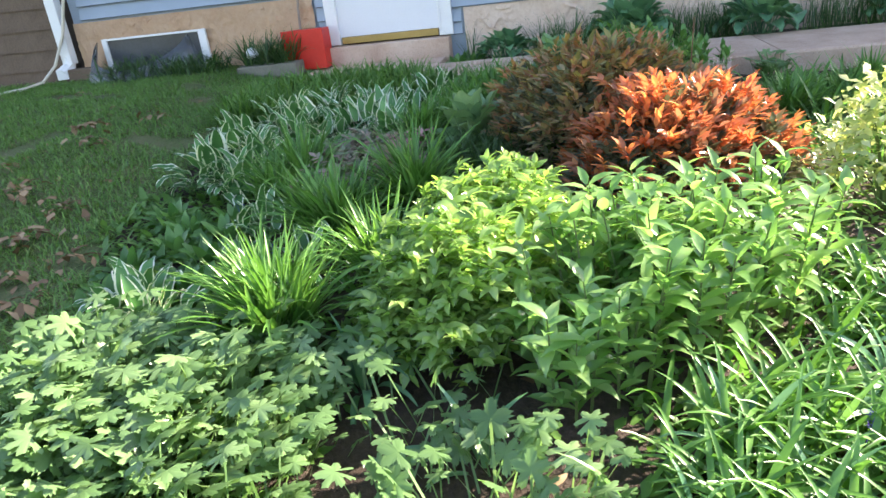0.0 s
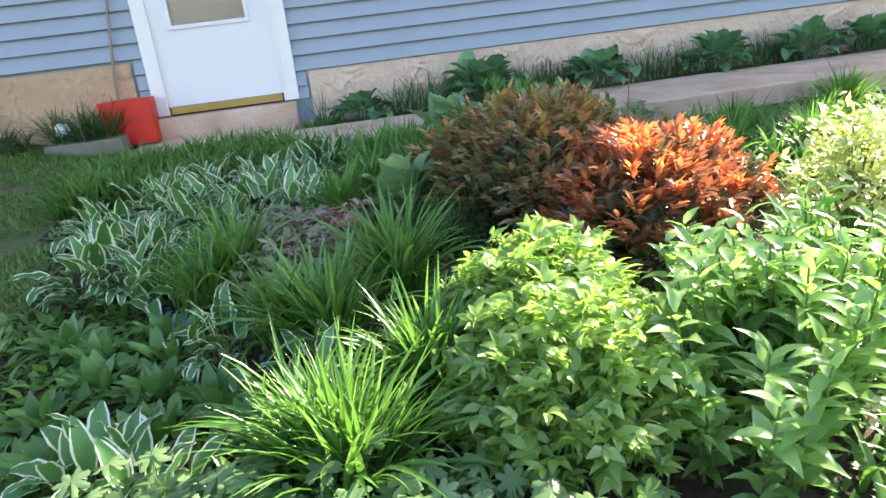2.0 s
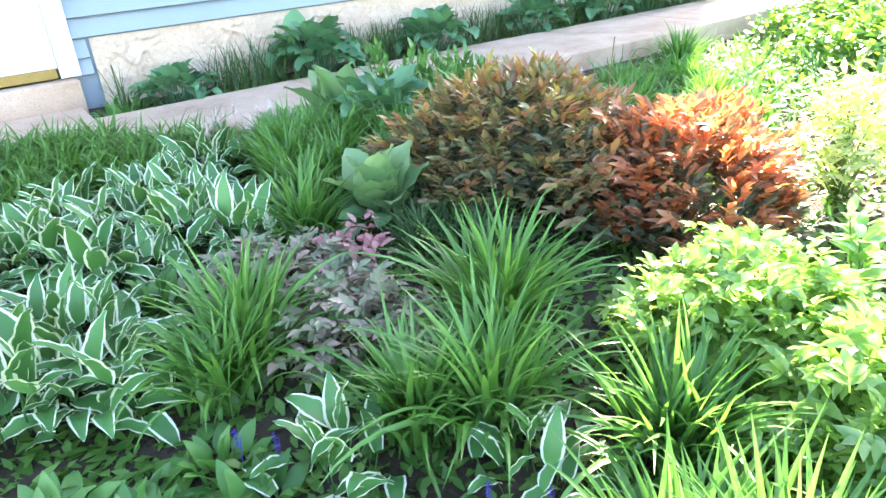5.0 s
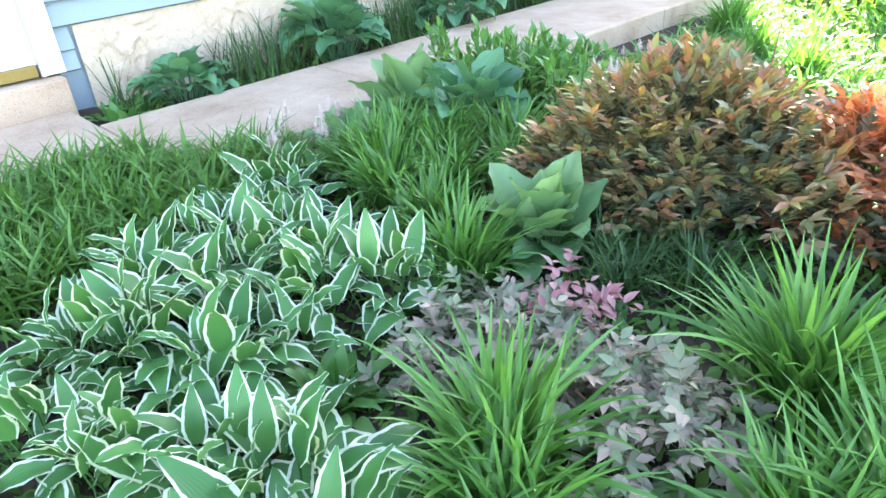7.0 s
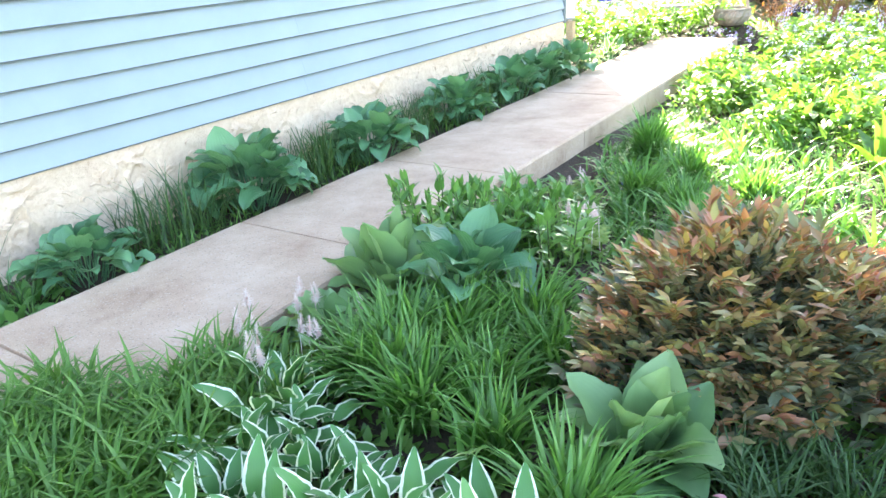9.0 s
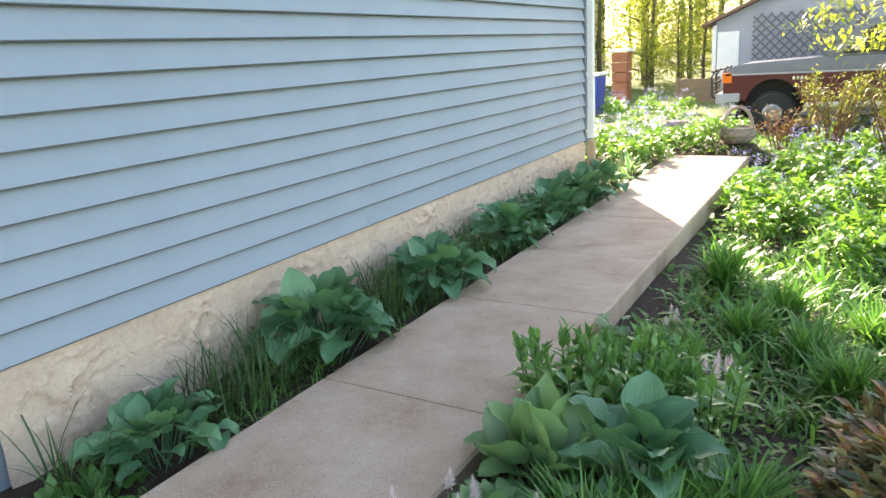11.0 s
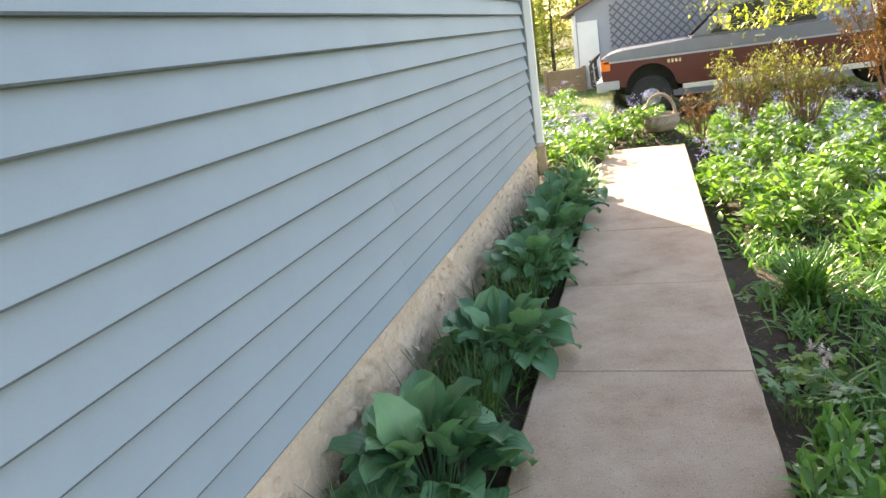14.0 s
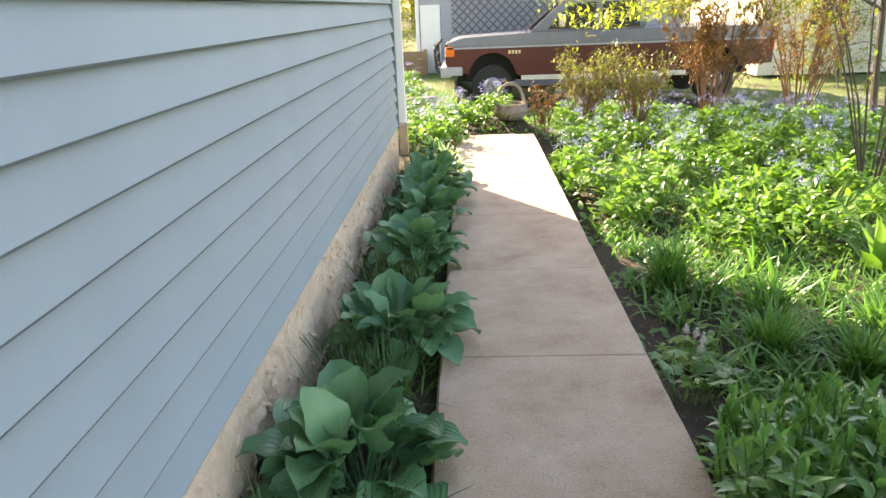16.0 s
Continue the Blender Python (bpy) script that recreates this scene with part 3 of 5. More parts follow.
for x, y, n, s in ((1.74, .88, 20, .95), (1.88, .76, 18, .85), (2.05, .71, 20, .9), (2.25, .67, 24, 1), (2.00, .29, 24, 1), (2.18, .47, 24, 1), (2.40, .55, 22, .95), (2.50, .74, 22, .95), (2.28, .14, 26, 1), (2.50, .22, 26, 1), (2.50, .41, 20, .9),
                   (2.1, .55, 20, .95), (2.34, .33, 22, 1), (2.74, .10, 22, 1), (1.92, .52, 18, .9), (2.2, .02, 20, .95), (1.84, .64, 16, .9), (2.60, -.05, 26, 1.0), (2.90, .17, 28, 1.05), (3.02, .0, 28, 1.05), (3.10, .16, 24, 1), (2.42, -.14, 22, .95), (3.65, .50, 18, .85), (3.88, .79, 14, .75), (4.20, .30, 22, .9), (4.30, .42, 16, .8)):
    r9 = random.Random(int(x * 977 + y * 331))
    leaf_plant("variegated_hosta", "white-edged variegated hosta in the garden bed", "hosta", "variegated hostas", x, y, VARI, int(n * 1.45), 0.16, s * r9.uniform(0.86, 1.06), loose=1.0, seed=int(x * 50))

for x, y, n, s in ((1.91, 1.20, 60, .8), (1.82, 1.33, 50, .75), (2.05, 1.09, 50, .72), (2.14, 1.62, 60, .75), (2.02, 1.38, 50, .75), (1.94, 1.5, 44, .7), (1.80, 1.14, 40, .66), (2.18, 1.26, 44, .66), (2.32, 1.06, 44, .66), (2.28, 1.48, 40, .62), (2.60, .92, 60, .74), (3.14, .50, 76, .85), (3.24, .40, 40, .7), (3.46, 1.07, 96, 1.0), (3.71, .84, 80, .9), (3.62, .70, 40, .75), (4.02, 1.08, 60, .85), (4.38, .86, 90, .95), (4.26, .78, 40, .8),
                   (1.74, 4.05, 90, .85), (1.95, 3.2, 50, .7), (2.25, 3.0, 50, .7), (2.1, 3.6, 50, .7), (2.5, 3.3, 50, .7), (2.4, 2.7, 50, .7)):
    day = leaf_plant("daylily", "arching green strap-leaved daylily clump", "daylily", "daylily clumps", x, y, DAYB, int(n * 0.55), 0.07, s, leaf_name="blade")
    tuft("daylily", "", "", "", x, y, 140, 0.40 * s, 0.019, L_DAY, int(x * 911 + y * 77), day, 0.72)
for x, y in ((2.94, 1.16), (3.10, 1.30), (2.86, 1.26), (3.0, 1.38)):
    tuft("liriope", "dark narrow-leaved grassy clump in shade", "liriope", "grassy clumps", x, y, 110, 0.24, 0.008, L_LIR, int(x * 100))
for x, y, n in ((4.53, 1.13, 16), (4.78, 1.46, 8), (4.95, 1.86, 7), (4.74, 1.98, 9), (4.90, 2.08, 9), (5.06, 2.06, 8), (4.84, 2.25, 10), (4.66, 2.3, 12), (5.12, 2.32, 9), (4.5, 2.35, 18), (4.8, 2.38, 18), (4.35, 2.5, 18), (5.0, 2.3, 16), (4.2, 2.6, 18), (4.6, 2.7, 18)):
    leaf_plant("bluebell_clump", "curling strap leaves of a spring bulb clump", "bulb plant", "bulb clumps", x, y, IRISB, n, 0.05, 0.85, leaf_name="blade")
for x, y, n in ((4.60, .42, 70), (4.70, .64, 76), (4.76, .88, 70), (4.94, .68, 70), (4.84, .40, 64), (4.98, 1.48, 34), (4.94, .90, 56), (4.62, .80, 40), (4.70, 1.30, 8)):
    rg = random.Random(int(x * 733 + y * 91))
    b = base("geranium", "low mound of lobed pale green geranium leaves", "geranium", "geranium mounds", x, y, float(ground_z(x, y)) - 0.01)
    ps = []
    for k in range(int(n * 3.2)):
        a, d = rg.uniform(0, 6.2832), 0.21 * rg.random() ** 0.5
        ps.append(turned(GERP[rg.randrange(8)], spin(math.cos(a) * d, math.sin(a) * d, 0, a - 1.57 + rg.gauss(0, 1.0), rg.uniform(-0.3, 0.35), rg.uniform(0.62, 1.05) * (1.12 - 1.2 * d))))
    tagged(part("foliage", as_mesh("geranium_foliage", ps, L_GER), None, b), kind="stuff")
for x, y, n in ((2.72, .38, 24), (3.40, -.02, 14), (3.52, .12, 14), (3.70, .16, 14), (3.86, .06, 14), (3.80, .34, 14), (3.46, .30, 12), (3.90, .52, 12), (4.08, .14, 12), (4.02, .40, 12), (4.06, .62, 12), (3.42, .62, 10), (3.60, .32, 12), (4.36, .26, 10), (0.30, .92, 14), (0.40, .80, 10), (0.24, .80, 8)):
    leaf_plant("broadleaf_plant", "green broad-leaved rosette at the bed's edge", "perennial", "green rosettes", x, y, BROAD, int(n * 1.7), 0.10, 0.62)


def dome_points(r, n, rx, ry, h, lo=0.25):
    out = []
    while len(out) < n:
        a, q, k = r.uniform(0, 2 * math.pi), r.random() ** 0.5, r.uniform(lo, 1.0)
        top = h * math.sqrt(max(0.0, 1 - q * q * 0.9)) * r.uniform(0.78, 1.14)
        out.append((math.cos(a) * q * rx, math.sin(a) * q * ry, top * (0.45 + 0.55 * k ** 0.5)))
    return out


def bush(name, label, category, x, y, rx, ry, h, sprays, leaves, leaf, material, stems=16, stem_mat=None, stem_r=0.004, group="", lo=0.25, up=0.9, seed=1, spread=0.05):
    """Stems from the base, each spray a whorl of leaves at its tip."""
    r = random.Random(seed)
    gz = float(ground_z(x, y)) - 0.01
    b = base(name, label, category, group, x, y, gz)
    tips = dome_points(r, sprays, rx, ry, h, lo)
    for px, py, pz in tips[:stems]:
        mid = (px * 0.45, py * 0.45, pz * 0.55)
        part("stem", tube(bmesh.new(), [(px * 0.12, py * 0.12, 0), mid, (px * 0.9, py * 0.9, pz * 0.95)], [stem_r * 1.4, stem_r, stem_r * 0.5], 4), stem_mat or M_STEM, b)
    pieces = []
    for px, py, pz in tips:
        out = math.atan2(-px, py)
        for k in range(leaves):
            az = out + r.uniform(-2.6, 2.6)
            pieces.append(turned(leaf[r.randrange(len(leaf))], spin(px + r.gauss(0, spread), py + r.gauss(0, spread), pz + r.gauss(0, spread * 0.6), az, r.uniform(-0.3, up), r.uniform(0.7, 1.2), r.uniform(-0.6, 0.6))))
    tagged(part("foliage", as_mesh(name + "_foliage", pieces, material), None, b), kind="stuff")
    return b


XLEAF = [blade(0.084, 0.031, 30 + 10 * i, 35 + 8 * i, 4, 3, "lance", 0.3) for i in range(5)]
ALEAF = [blade(0.054, 0.026, 35 + 10 * i, 25, 4, 3, "lance", 0.3) for i in range(5)]
BLEAF = [blade(0.09, 0.042, 25 + 12 * i, 35, 3, 3, "lance", 0.25) for i in range(5)]
TLEAF = [blade(0.16, 0.09, 30 + 12 * i, 30, 2, 3, "lance", 0.2) for i in range(4)]
SLEAF = [blade(0.05, 0.024, 25 + 12 * i, 30, 2, 3, "lance", 0.2) for i in range(4)]



def frond(pairs, rachis, length, width, lean, droop=20, seed=0):
    """A compound leaf: pairs of pointed leaflets along a stalk, and one at its end."""
    r = random.Random(seed)
    out, d = [], Vector((0, math.sin(radians(lean)), math.cos(radians(lean))))
    spots = [((k + 1) / (pairs + 0.6), s) for k in range(pairs) for s in (-1, 1)] + [(1.0, 0)]
    for q, sd in spots:
        p = d * (rachis * q)
        size = (0.72 + 0.28 * math.sin(2.2 * q)) * r.uniform(0.88, 1.12)
        lf = blade(length * size, width * size, lean + 12 + 14 * abs(sd) + r.uniform(-8, 8), droop + r.uniform(-8, 14), 3, 3, "lance", 0.32)
        out.append(turned(lf, spin(p.x, p.y, p.z, -sd * r.uniform(0.75, 1.15) + r.uniform(-0.12, 0.12), 0, 1.0, r.uniform(-0.25, 0.25))))
    out.append(blade(rachis, 0.003, lean, 2, 2, 3, "strap", 0.8))
    k, Vs, Fs, Us = 0, [], [], []
    for V, F, U in out:
        Vs.append(V), Fs.append(F + k), Us.append(U)
        k += len(V)
    return np.vstack(Vs), np.vstack(Fs), np.vstack(Us)


NFROND = [frond(2 + i % 2, 0.052 + 0.006 * (i % 3), 0.050, 0.0205, 4 + 7 * i, 16, i) for i in range(6)]
PFROND = [frond(1 + i % 2, 0.034, 0.044, 0.021, 16 + 11 * i, 28, 20 + i) for i in range(6)]
AFROND = [frond(2, 0.048, 0.036, 0.018, 34 + 8 * i, 22, 40 + i) for i in range(6)]
bush("peony", "bright green bushy perennial with pointed leaflets", "perennial", 4.28, 1.38, 0.29, 0.27, 0.33, 430, 4, PFROND, L_PEONY, 24, seed=4, spread=0.03)
bush("peony", "bright green bushy perennial with pointed leaflets", "perennial", 3.92, 1.42, 0.26, 0.24, 0.32, 340, 4, PFROND, L_PEONY, 16, seed=5, spread=0.03)
bush("astilbe", "low purple-bronze leaved astilbe", "perennial", 2.92, .72, .20, .22, .17, 200, 2, AFROND, L_AST, 30, M_TWIG, seed=6, spread=0.03)
bush("astilbe", "low purple-bronze leaved astilbe", "perennial", 3.26, .74, .18, .18, .17, 150, 2, AFROND, L_AST, 20, M_TWIG, seed=7, spread=0.03)


def nandina(label, x, y, rx, ry, h, sprays, low, mid, tip, seed, stems=24):
    """A mounded shrub of pinnate sprays: old leaves below, coloured young growth on top."""
    r = random.Random(seed)
    b = base("nandina", label, "shrub", "", x, y, float(ground_z(x, y)) - 0.01)
    pieces = {"old_foliage": [], "foliage": [], "young_foliage": []}
    for i in range(sprays):
        a, q = r.uniform(0, 2 * math.pi), r.random() ** 0.5
        lump = 1 + 0.13 * math.sin(3 * a + seed) * q + 0.07 * math.sin(7 * a + 2 * seed) * q
        top = h * math.sqrt(max(0.03, 1 - 0.88 * q * q)) * lump
        k = r.random()
        px, py, pz = math.cos(a) * q * rx * lump, math.sin(a) * q * ry * lump, top * (0.42 + 0.58 * k ** 0.55) * r.uniform(0.9, 1.1)
        if i < stems:
            part("stem", tube(bmesh.new(), [(px * 0.12, py * 0.12, 0), (px * 0.45, py * 0.45, pz * 0.55), (px * 0.9, py * 0.9, pz * 0.95)], [0.006, 0.004, 0.002], 4), M_TWIG, b)
        high = pz / max(0.05, top) + r.gauss(0, 0.10)
        kind = "young_foliage" if high > 0.97 else "foliage" if high > 0.78 else "old_foliage"
        for _ in range(2):
            az = math.atan2(-px, py) + r.gauss(0, 0.7 + 0.9 * (1 - q))
            pieces[kind].append(turned(NFROND[r.randrange(len(NFROND))], spin(px + r.gauss(0, .02), py + r.gauss(0, .02), pz - 0.03 + r.gauss(0, .015), az, q * 0.34 + r.uniform(-0.35, 0.30), r.uniform(0.75, 1.2), r.uniform(-0.35, 0.35))))
    for name, mat in (("old_foliage", low), ("foliage", mid), ("young_foliage", tip)):
        tagged(part(name, as_mesh("nandina_" + name, pieces[name], mat), None, b), kind="stuff")
    return b


nandina("bronze-green dense nandina shrub with rusty young tips", 2.76, 1.78, 0.45, 0.47, 0.45, 1150, L_NOLD, L_NAND, L_NTIP, 2)
nandina("orange-red dense nandina shrub", 3.28, 2.02, 0.37, 0.40, 0.41, 780, L_NOLD, L_NRED, L_NRTIP, 3)


def leafy_stems(name, label, category, group, x, y, n, h, spread, leaves, per=14, seed=1, lean=0.15, size=1.0, tips=True):
    """Upright stems, each with its pairs of leaves up to a tuft at the tip."""
    r = random.Random(seed)
    b = base(name, label, category, group, x, y, float(ground_z(x, y)) - 0.01)
    for i in range(n):
        a, d = r.uniform(0, 6.28), spread * r.random() ** 0.5
        hh = h * r.uniform(0.75, 1.1)
        lx, ly = math.cos(a) * lean * hh, math.sin(a) * lean * hh
        st = part("stem", tube(bmesh.new(), [(0, 0, 0), (lx * 0.4, ly * 0.4, hh * 0.5), (lx, ly, hh)], [0.005, 0.004, 0.002], 4), M_STEM, b, at=pose(math.cos(a) * d, math.sin(a) * d, 0))
        for k in range(per):
            q = 0.18 + 0.82 * k / (per - 1)
            az = (k % 2) * math.pi + (k // 2) * 1.57 + r.uniform(-0.3, 0.3) + a
            tip = tips and q > 0.78
            ob = new("leaf", (PHLOXT if tip else leaves)[r.randrange(4)])
            ob.parent = st
            ob.matrix_basis = spin(lx * q, ly * q, hh * q, az, r.uniform(-0.15, 0.35) - 0.1 * tip, size * (0.65 + 0.5 * math.sin(q * 2.6)) * r.uniform(0.85, 1.15), r.uniform(-0.2, 0.2))
    return b


PHLOXT = [as_mesh("phlox_tip", [blade(0.070, 0.028, 6 + 9 * i, 22, 4, 3, "lance", 0.3)], L_PHLOXT) for i in range(4)]
PHLOXL = [as_mesh("phlox_leaf", [v], L_PHLOX) for v in XLEAF]
for i, (x, y, n, h) in enumerate(((4.44, 1.74, 20, .39), (4.32, 1.93, 20, .39), (4.14, 1.88, 18, .38), (4.52, 1.62, 8, .30), (4.12, 2.14, 14, .38), (1.54, 2.0, 16, .37), (1.70, 2.10, 14, .33), (1.60, 2.30, 14, .24), (1.80, 2.36, 14, .26), (1.74, 2.14, 14, .28), (1.95, 2.2, 12, .30), (1.50, 2.16, 8, .20))):
    leafy_stems("phlox", "leafy upright green stems of garden phlox", "phlox", "phlox clumps", x, y, n, h, 0.16, PHLOXL, 18 if i < 5 else 14, 40 + i, size=1.0 if i < 5 else 0.95, tips=i > 4)


def flower_spikes(name, label, x, y, n, h, seed, petal, spread=0.15):
    """Low lobed leaves with tapering flower spikes."""
    r = random.Random(seed)
    b = leaf_plant(name, label, "perennial", "", x, y, FOAML, 40, spread, 0.70, seed=seed, loose=1.2)
    for i in range(n):
        a, d = r.uniform(0, 6.28), spread * r.random() ** 0.5
        ps = [blade(h, 0.004, 2, 4, 3, 3, "strap", 1.0)]
        for k in range(84):
            q = k / 83
            ps.append(turned(blade(0.021 * (1.25 - 0.9 * q), 0.020 * (1.25 - 0.9 * q), 50 + 12 * (k % 4), 20, 1, 3, "lance", 0.3), spin(0, 0, h * (0.70 + 0.30 * q), k * 2.4, r.uniform(-.2, .3))))
        part("flower_spike", as_mesh("flower_spike", ps, petal), None, b, "pale pink flower spike", at=spin(math.cos(a) * d, math.sin(a) * d, 0, r.uniform(0, 6), r.uniform(-.15, .15)))


flower_spikes("foamflower", "foamflower with pale pink bottle-brush spikes by the walk", 1.54, 1.14, 18, 0.22, 1, P_PINK, 0.24)
flower_spikes("foamflower", "foamflower with pale pink bottle-brush spikes", 1.96, 2.46, 10, 0.24, 2, P_PINK, 0.10)
flower_spikes("foamflower", "foamflower with pale pink bottle-brush spikes by the walk", 1.60, 3.16, 4, 0.16, 3, P_PINK, 0.13)
leaf_plant("geranium", "small mound of crinkled round leaves by the walk", "geranium", "geranium mounds", 1.49, 2.83, GERL, 34, 0.10, 0.85, loose=1.2)


def bulb_spikes():
    r = random.Random(12)
    for x, y in ((1.84, 3.26), (3.56, 0.40), (3.50, 0.34), (3.92, 0.66), (2.35, 3.1), (2.5, 3.6), (4.75, 2.2), (4.6, 2.3), (4.0, 0.74), (1.95, 3.8)):
        ps = [blade(0.12, 0.004, 3, 5, 3, 3, "strap", 1.0)]
        for k in range(26):
            ps.append(turned(blade(0.010, 0.008, 70, 30, 1, 3, "lance", 0.5), spin(0, 0, 0.08 + 0.045 * k / 25, k * 2.4, r.uniform(-.2, .3))))
        b = base("grape_hyacinth", "small deep violet-blue grape hyacinth spike", "flower", "grape hyacinths", x, y, float(ground_z(x, y)))
        part("flower_spike", as_mesh("hyacinth_spike", ps, P_VIOLET), None, b)


bulb_spikes()
for x, y, a in ((2.80, 2.16, 4),):
    tagged(part("dry_stalk", tube(bmesh.new(), [(0, 0, 0), (0.01, 0, 0.25), (0.02 + a * 0.004, 0.01, 0.56)], [0.004, 0.003, 0.002], 5), M_TWIG, at=pose(x, y, float(ground_z(x, y)))), "thin pale dry stalk above the nandina", "stalk")


def strap_clumps():
    """Dense strappy clumps, alike, spread through the shaded bed."""
    r = random.Random(31)
    b = base("bulb_foliage", "dense tuft of strappy green bulb leaves", "bulb plant", "tufts of bulb leaves", 2.0, 3.0, float(ground_z(2.0, 3.0)))
    ps = [turned(blade(r.uniform(0.15, 0.26), r.uniform(0.012, 0.019), r.uniform(8, 50), r.uniform(45, 115), 6, 3, "strap", 0.35), spin(r.gauss(0, .06), r.gauss(0, .06), 0, r.uniform(0, 6.3))) for _ in range(46)]
    tagged(part("foliage", as_mesh("strap_tuft", ps, L_DAY), None, b), kind="stuff")
    spots = [(1.66, 3.62), (1.60, 4.0), (1.62, 4.62), (1.85, 4.6), (1.9, 3.95), (2.15, 4.2), (2.3, 3.4), (2.0, 2.8), (2.3, 2.75), (2.55, 3.0), (2.7, 3.4), (2.45, 3.85), (2.05, 3.3), (1.75, 2.75), (2.75, 2.7), (2.9, 3.05), (2.2, 2.45), (2.5, 2.4), (2.0, 4.75), (2.75, 3.8), (3.0, 2.5), (1.6, 4.9), (1.70, 5.1), (1.74, 2.98), (4.72, 2.2), (4.3, 2.35), (4.05, 2.5), (4.66, 1.98), (4.82, 1.92), (4.98, 1.98), (4.80, 2.10), (5.0, 2.2), (4.62, 2.12), (5.14, 2.1), (4.9, 2.35)]
    for x, y in spots:
        copy_thing(b, Matrix.Translation((x, y, float(ground_z(x, y)) - 0.005)) @ Matrix.Rotation(r.uniform(0, 6.3), 4, 'Z') @ Matrix.Scale(r.uniform(0.8, 1.2), 4))


strap_clumps()


def plume():
    b = base("astilbe", "astilbe with a feathery pink-bronze plume of new leaves", "perennial", "", 3.02, 0.86, float(ground_z(3.02, 0.86)))
    r = random.Random(4)
    for k in range(5):
        ps = [turned(ALEAF[r.randrange(5)], spin(r.gauss(0, .03), r.gauss(0, .03), 0.12 + r.uniform(0, .06), r.uniform(0, 6.3), r.uniform(-.2, .7), r.uniform(.5, .9))) for _ in range(16)]
        ps.append(blade(0.20, 0.004, 4, 6, 3, 3, "strap", 1.0))
        tagged(part("plume", as_mesh("plume", ps, L_PLUME), None, b, at=pose(r.gauss(0, .05), r.gauss(0, .05), 0)), kind="stuff")


L_PLUME = leafy("pink_new_leaf", G((0.30, 0.12, 0.13), (0.42, 0.18, 0.20), (0.5, 0.30, 0.28)), 0.45, 0.25, glow=(1.2, 0.9, 0.9))
plume()


# ---- the house's details ----
def siding_plank(y0, y1):
    """One lapped board: it tilts out towards its lower edge, which turns back in."""
    bm = bmesh.new()
    prof = [(-0.011, COURSE + 0.004), (-0.006, COURSE + 0.004), (0.023, 0.006), (0.020, 0.0), (-0.011, 0.0)]
    a = [bm.verts.new((x, y0, z)) for x, z in prof]
    b = [bm.verts.new((x, y1, z)) for x, z in prof]
    bm.faces.new(a[::-1]), bm.faces.new(b)
    for i in range(5):
        f = bm.faces.new((a[i], a[(i + 1) % 5], b[(i + 1) % 5], b[i]))
        f.material_index = int(i in (2, 3))            # the lower lip, painted dark for the shade under the lap
    bmesh.ops.recalc_face_normals(bm, faces=bm.faces)
    me = bpy.data.meshes.new("siding_plank")
    bm.to_mesh(me)
    bm.free()
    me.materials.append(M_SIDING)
    me.materials.append(M_LIP_SHADE)
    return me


def siding():
    right_a, right_b = siding_plank(DOOR_B, 2.9), siding_plank(2.9005, Y_N - 0.02)
    right_c, right_d = siding_plank(DOOR_B, 4.6), siding_plank(4.6005, Y_N - 0.02)
    left, over = siding_plank(Y_S + 0.1, DOOR_A), siding_plank(DOOR_A + 0.001, DOOR_B - 0.001)
    stub_l, stub_r = siding_plank(DOOR_A - 0.075, DOOR_A), siding_plank(DOOR_B, DOOR_B + 0.075)
    k = 0
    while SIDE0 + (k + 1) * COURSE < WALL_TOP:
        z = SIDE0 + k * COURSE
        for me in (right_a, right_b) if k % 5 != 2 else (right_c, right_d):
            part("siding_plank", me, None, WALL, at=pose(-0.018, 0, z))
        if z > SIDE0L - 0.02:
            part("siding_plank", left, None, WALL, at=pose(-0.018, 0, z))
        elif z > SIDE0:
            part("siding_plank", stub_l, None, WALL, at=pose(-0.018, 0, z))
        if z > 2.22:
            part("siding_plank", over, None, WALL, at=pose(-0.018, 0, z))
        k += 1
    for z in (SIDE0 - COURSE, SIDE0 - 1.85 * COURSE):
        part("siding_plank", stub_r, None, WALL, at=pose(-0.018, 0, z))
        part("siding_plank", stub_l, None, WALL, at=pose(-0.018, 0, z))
    part("siding_plank", stub_l, None, WALL, at=pose(-0.018, 0, SIDE0))
    tagged(part("corner_trim", boxes((-0.10, 0.008, Y_N - 0.02, Y_N + 0.022, SIDE0 - 0.02, WALL_TOP - 0.04), bevel=0.003), M_SIDING_DARK), "narrow dark blue-grey corner trim", "trim", kind="structure")


# the lip's dark colour stands in for the shadow line below each board
M_LIP_SHADE = surface("siding_lip_shade", [(0.3, (0.10, 0.122, 0.142)), (0.7, (0.17, 0.20, 0.226))], 0.8, 5, 60, 0.1)
M_SIDING_DARK = surface("corner_post", [(0.3, (0.10, 0.13, 0.16)), (0.7, (0.16, 0.20, 0.24))], 0.5, 3, 100, 0.05)
M_GLASS = bpy.data.materials.new("glass")
M_GLASS.use_nodes = True
_g = M_GLASS.node_tree.nodes["Principled BSDF"]
_g.inputs["Base Color"].default_value, _g.inputs["Roughness"].default_value, _g.inputs["Transmission Weight"].default_value = (0.75, 0.8, 0.8, 1), 0.03, 0.9
M_CURTAIN = surface("curtain", [(0.3, (0.10, 0.095, 0.09)), (0.7, (0.2, 0.19, 0.18))], 0.9, 4, 90, 0.3)
M_CHROME = surface("chrome", [(0.3, (0.62, 0.62, 0.64)), (0.7, (0.78, 0.78, 0.8))], 0.16, 4, 60, 0.02, 1.0)
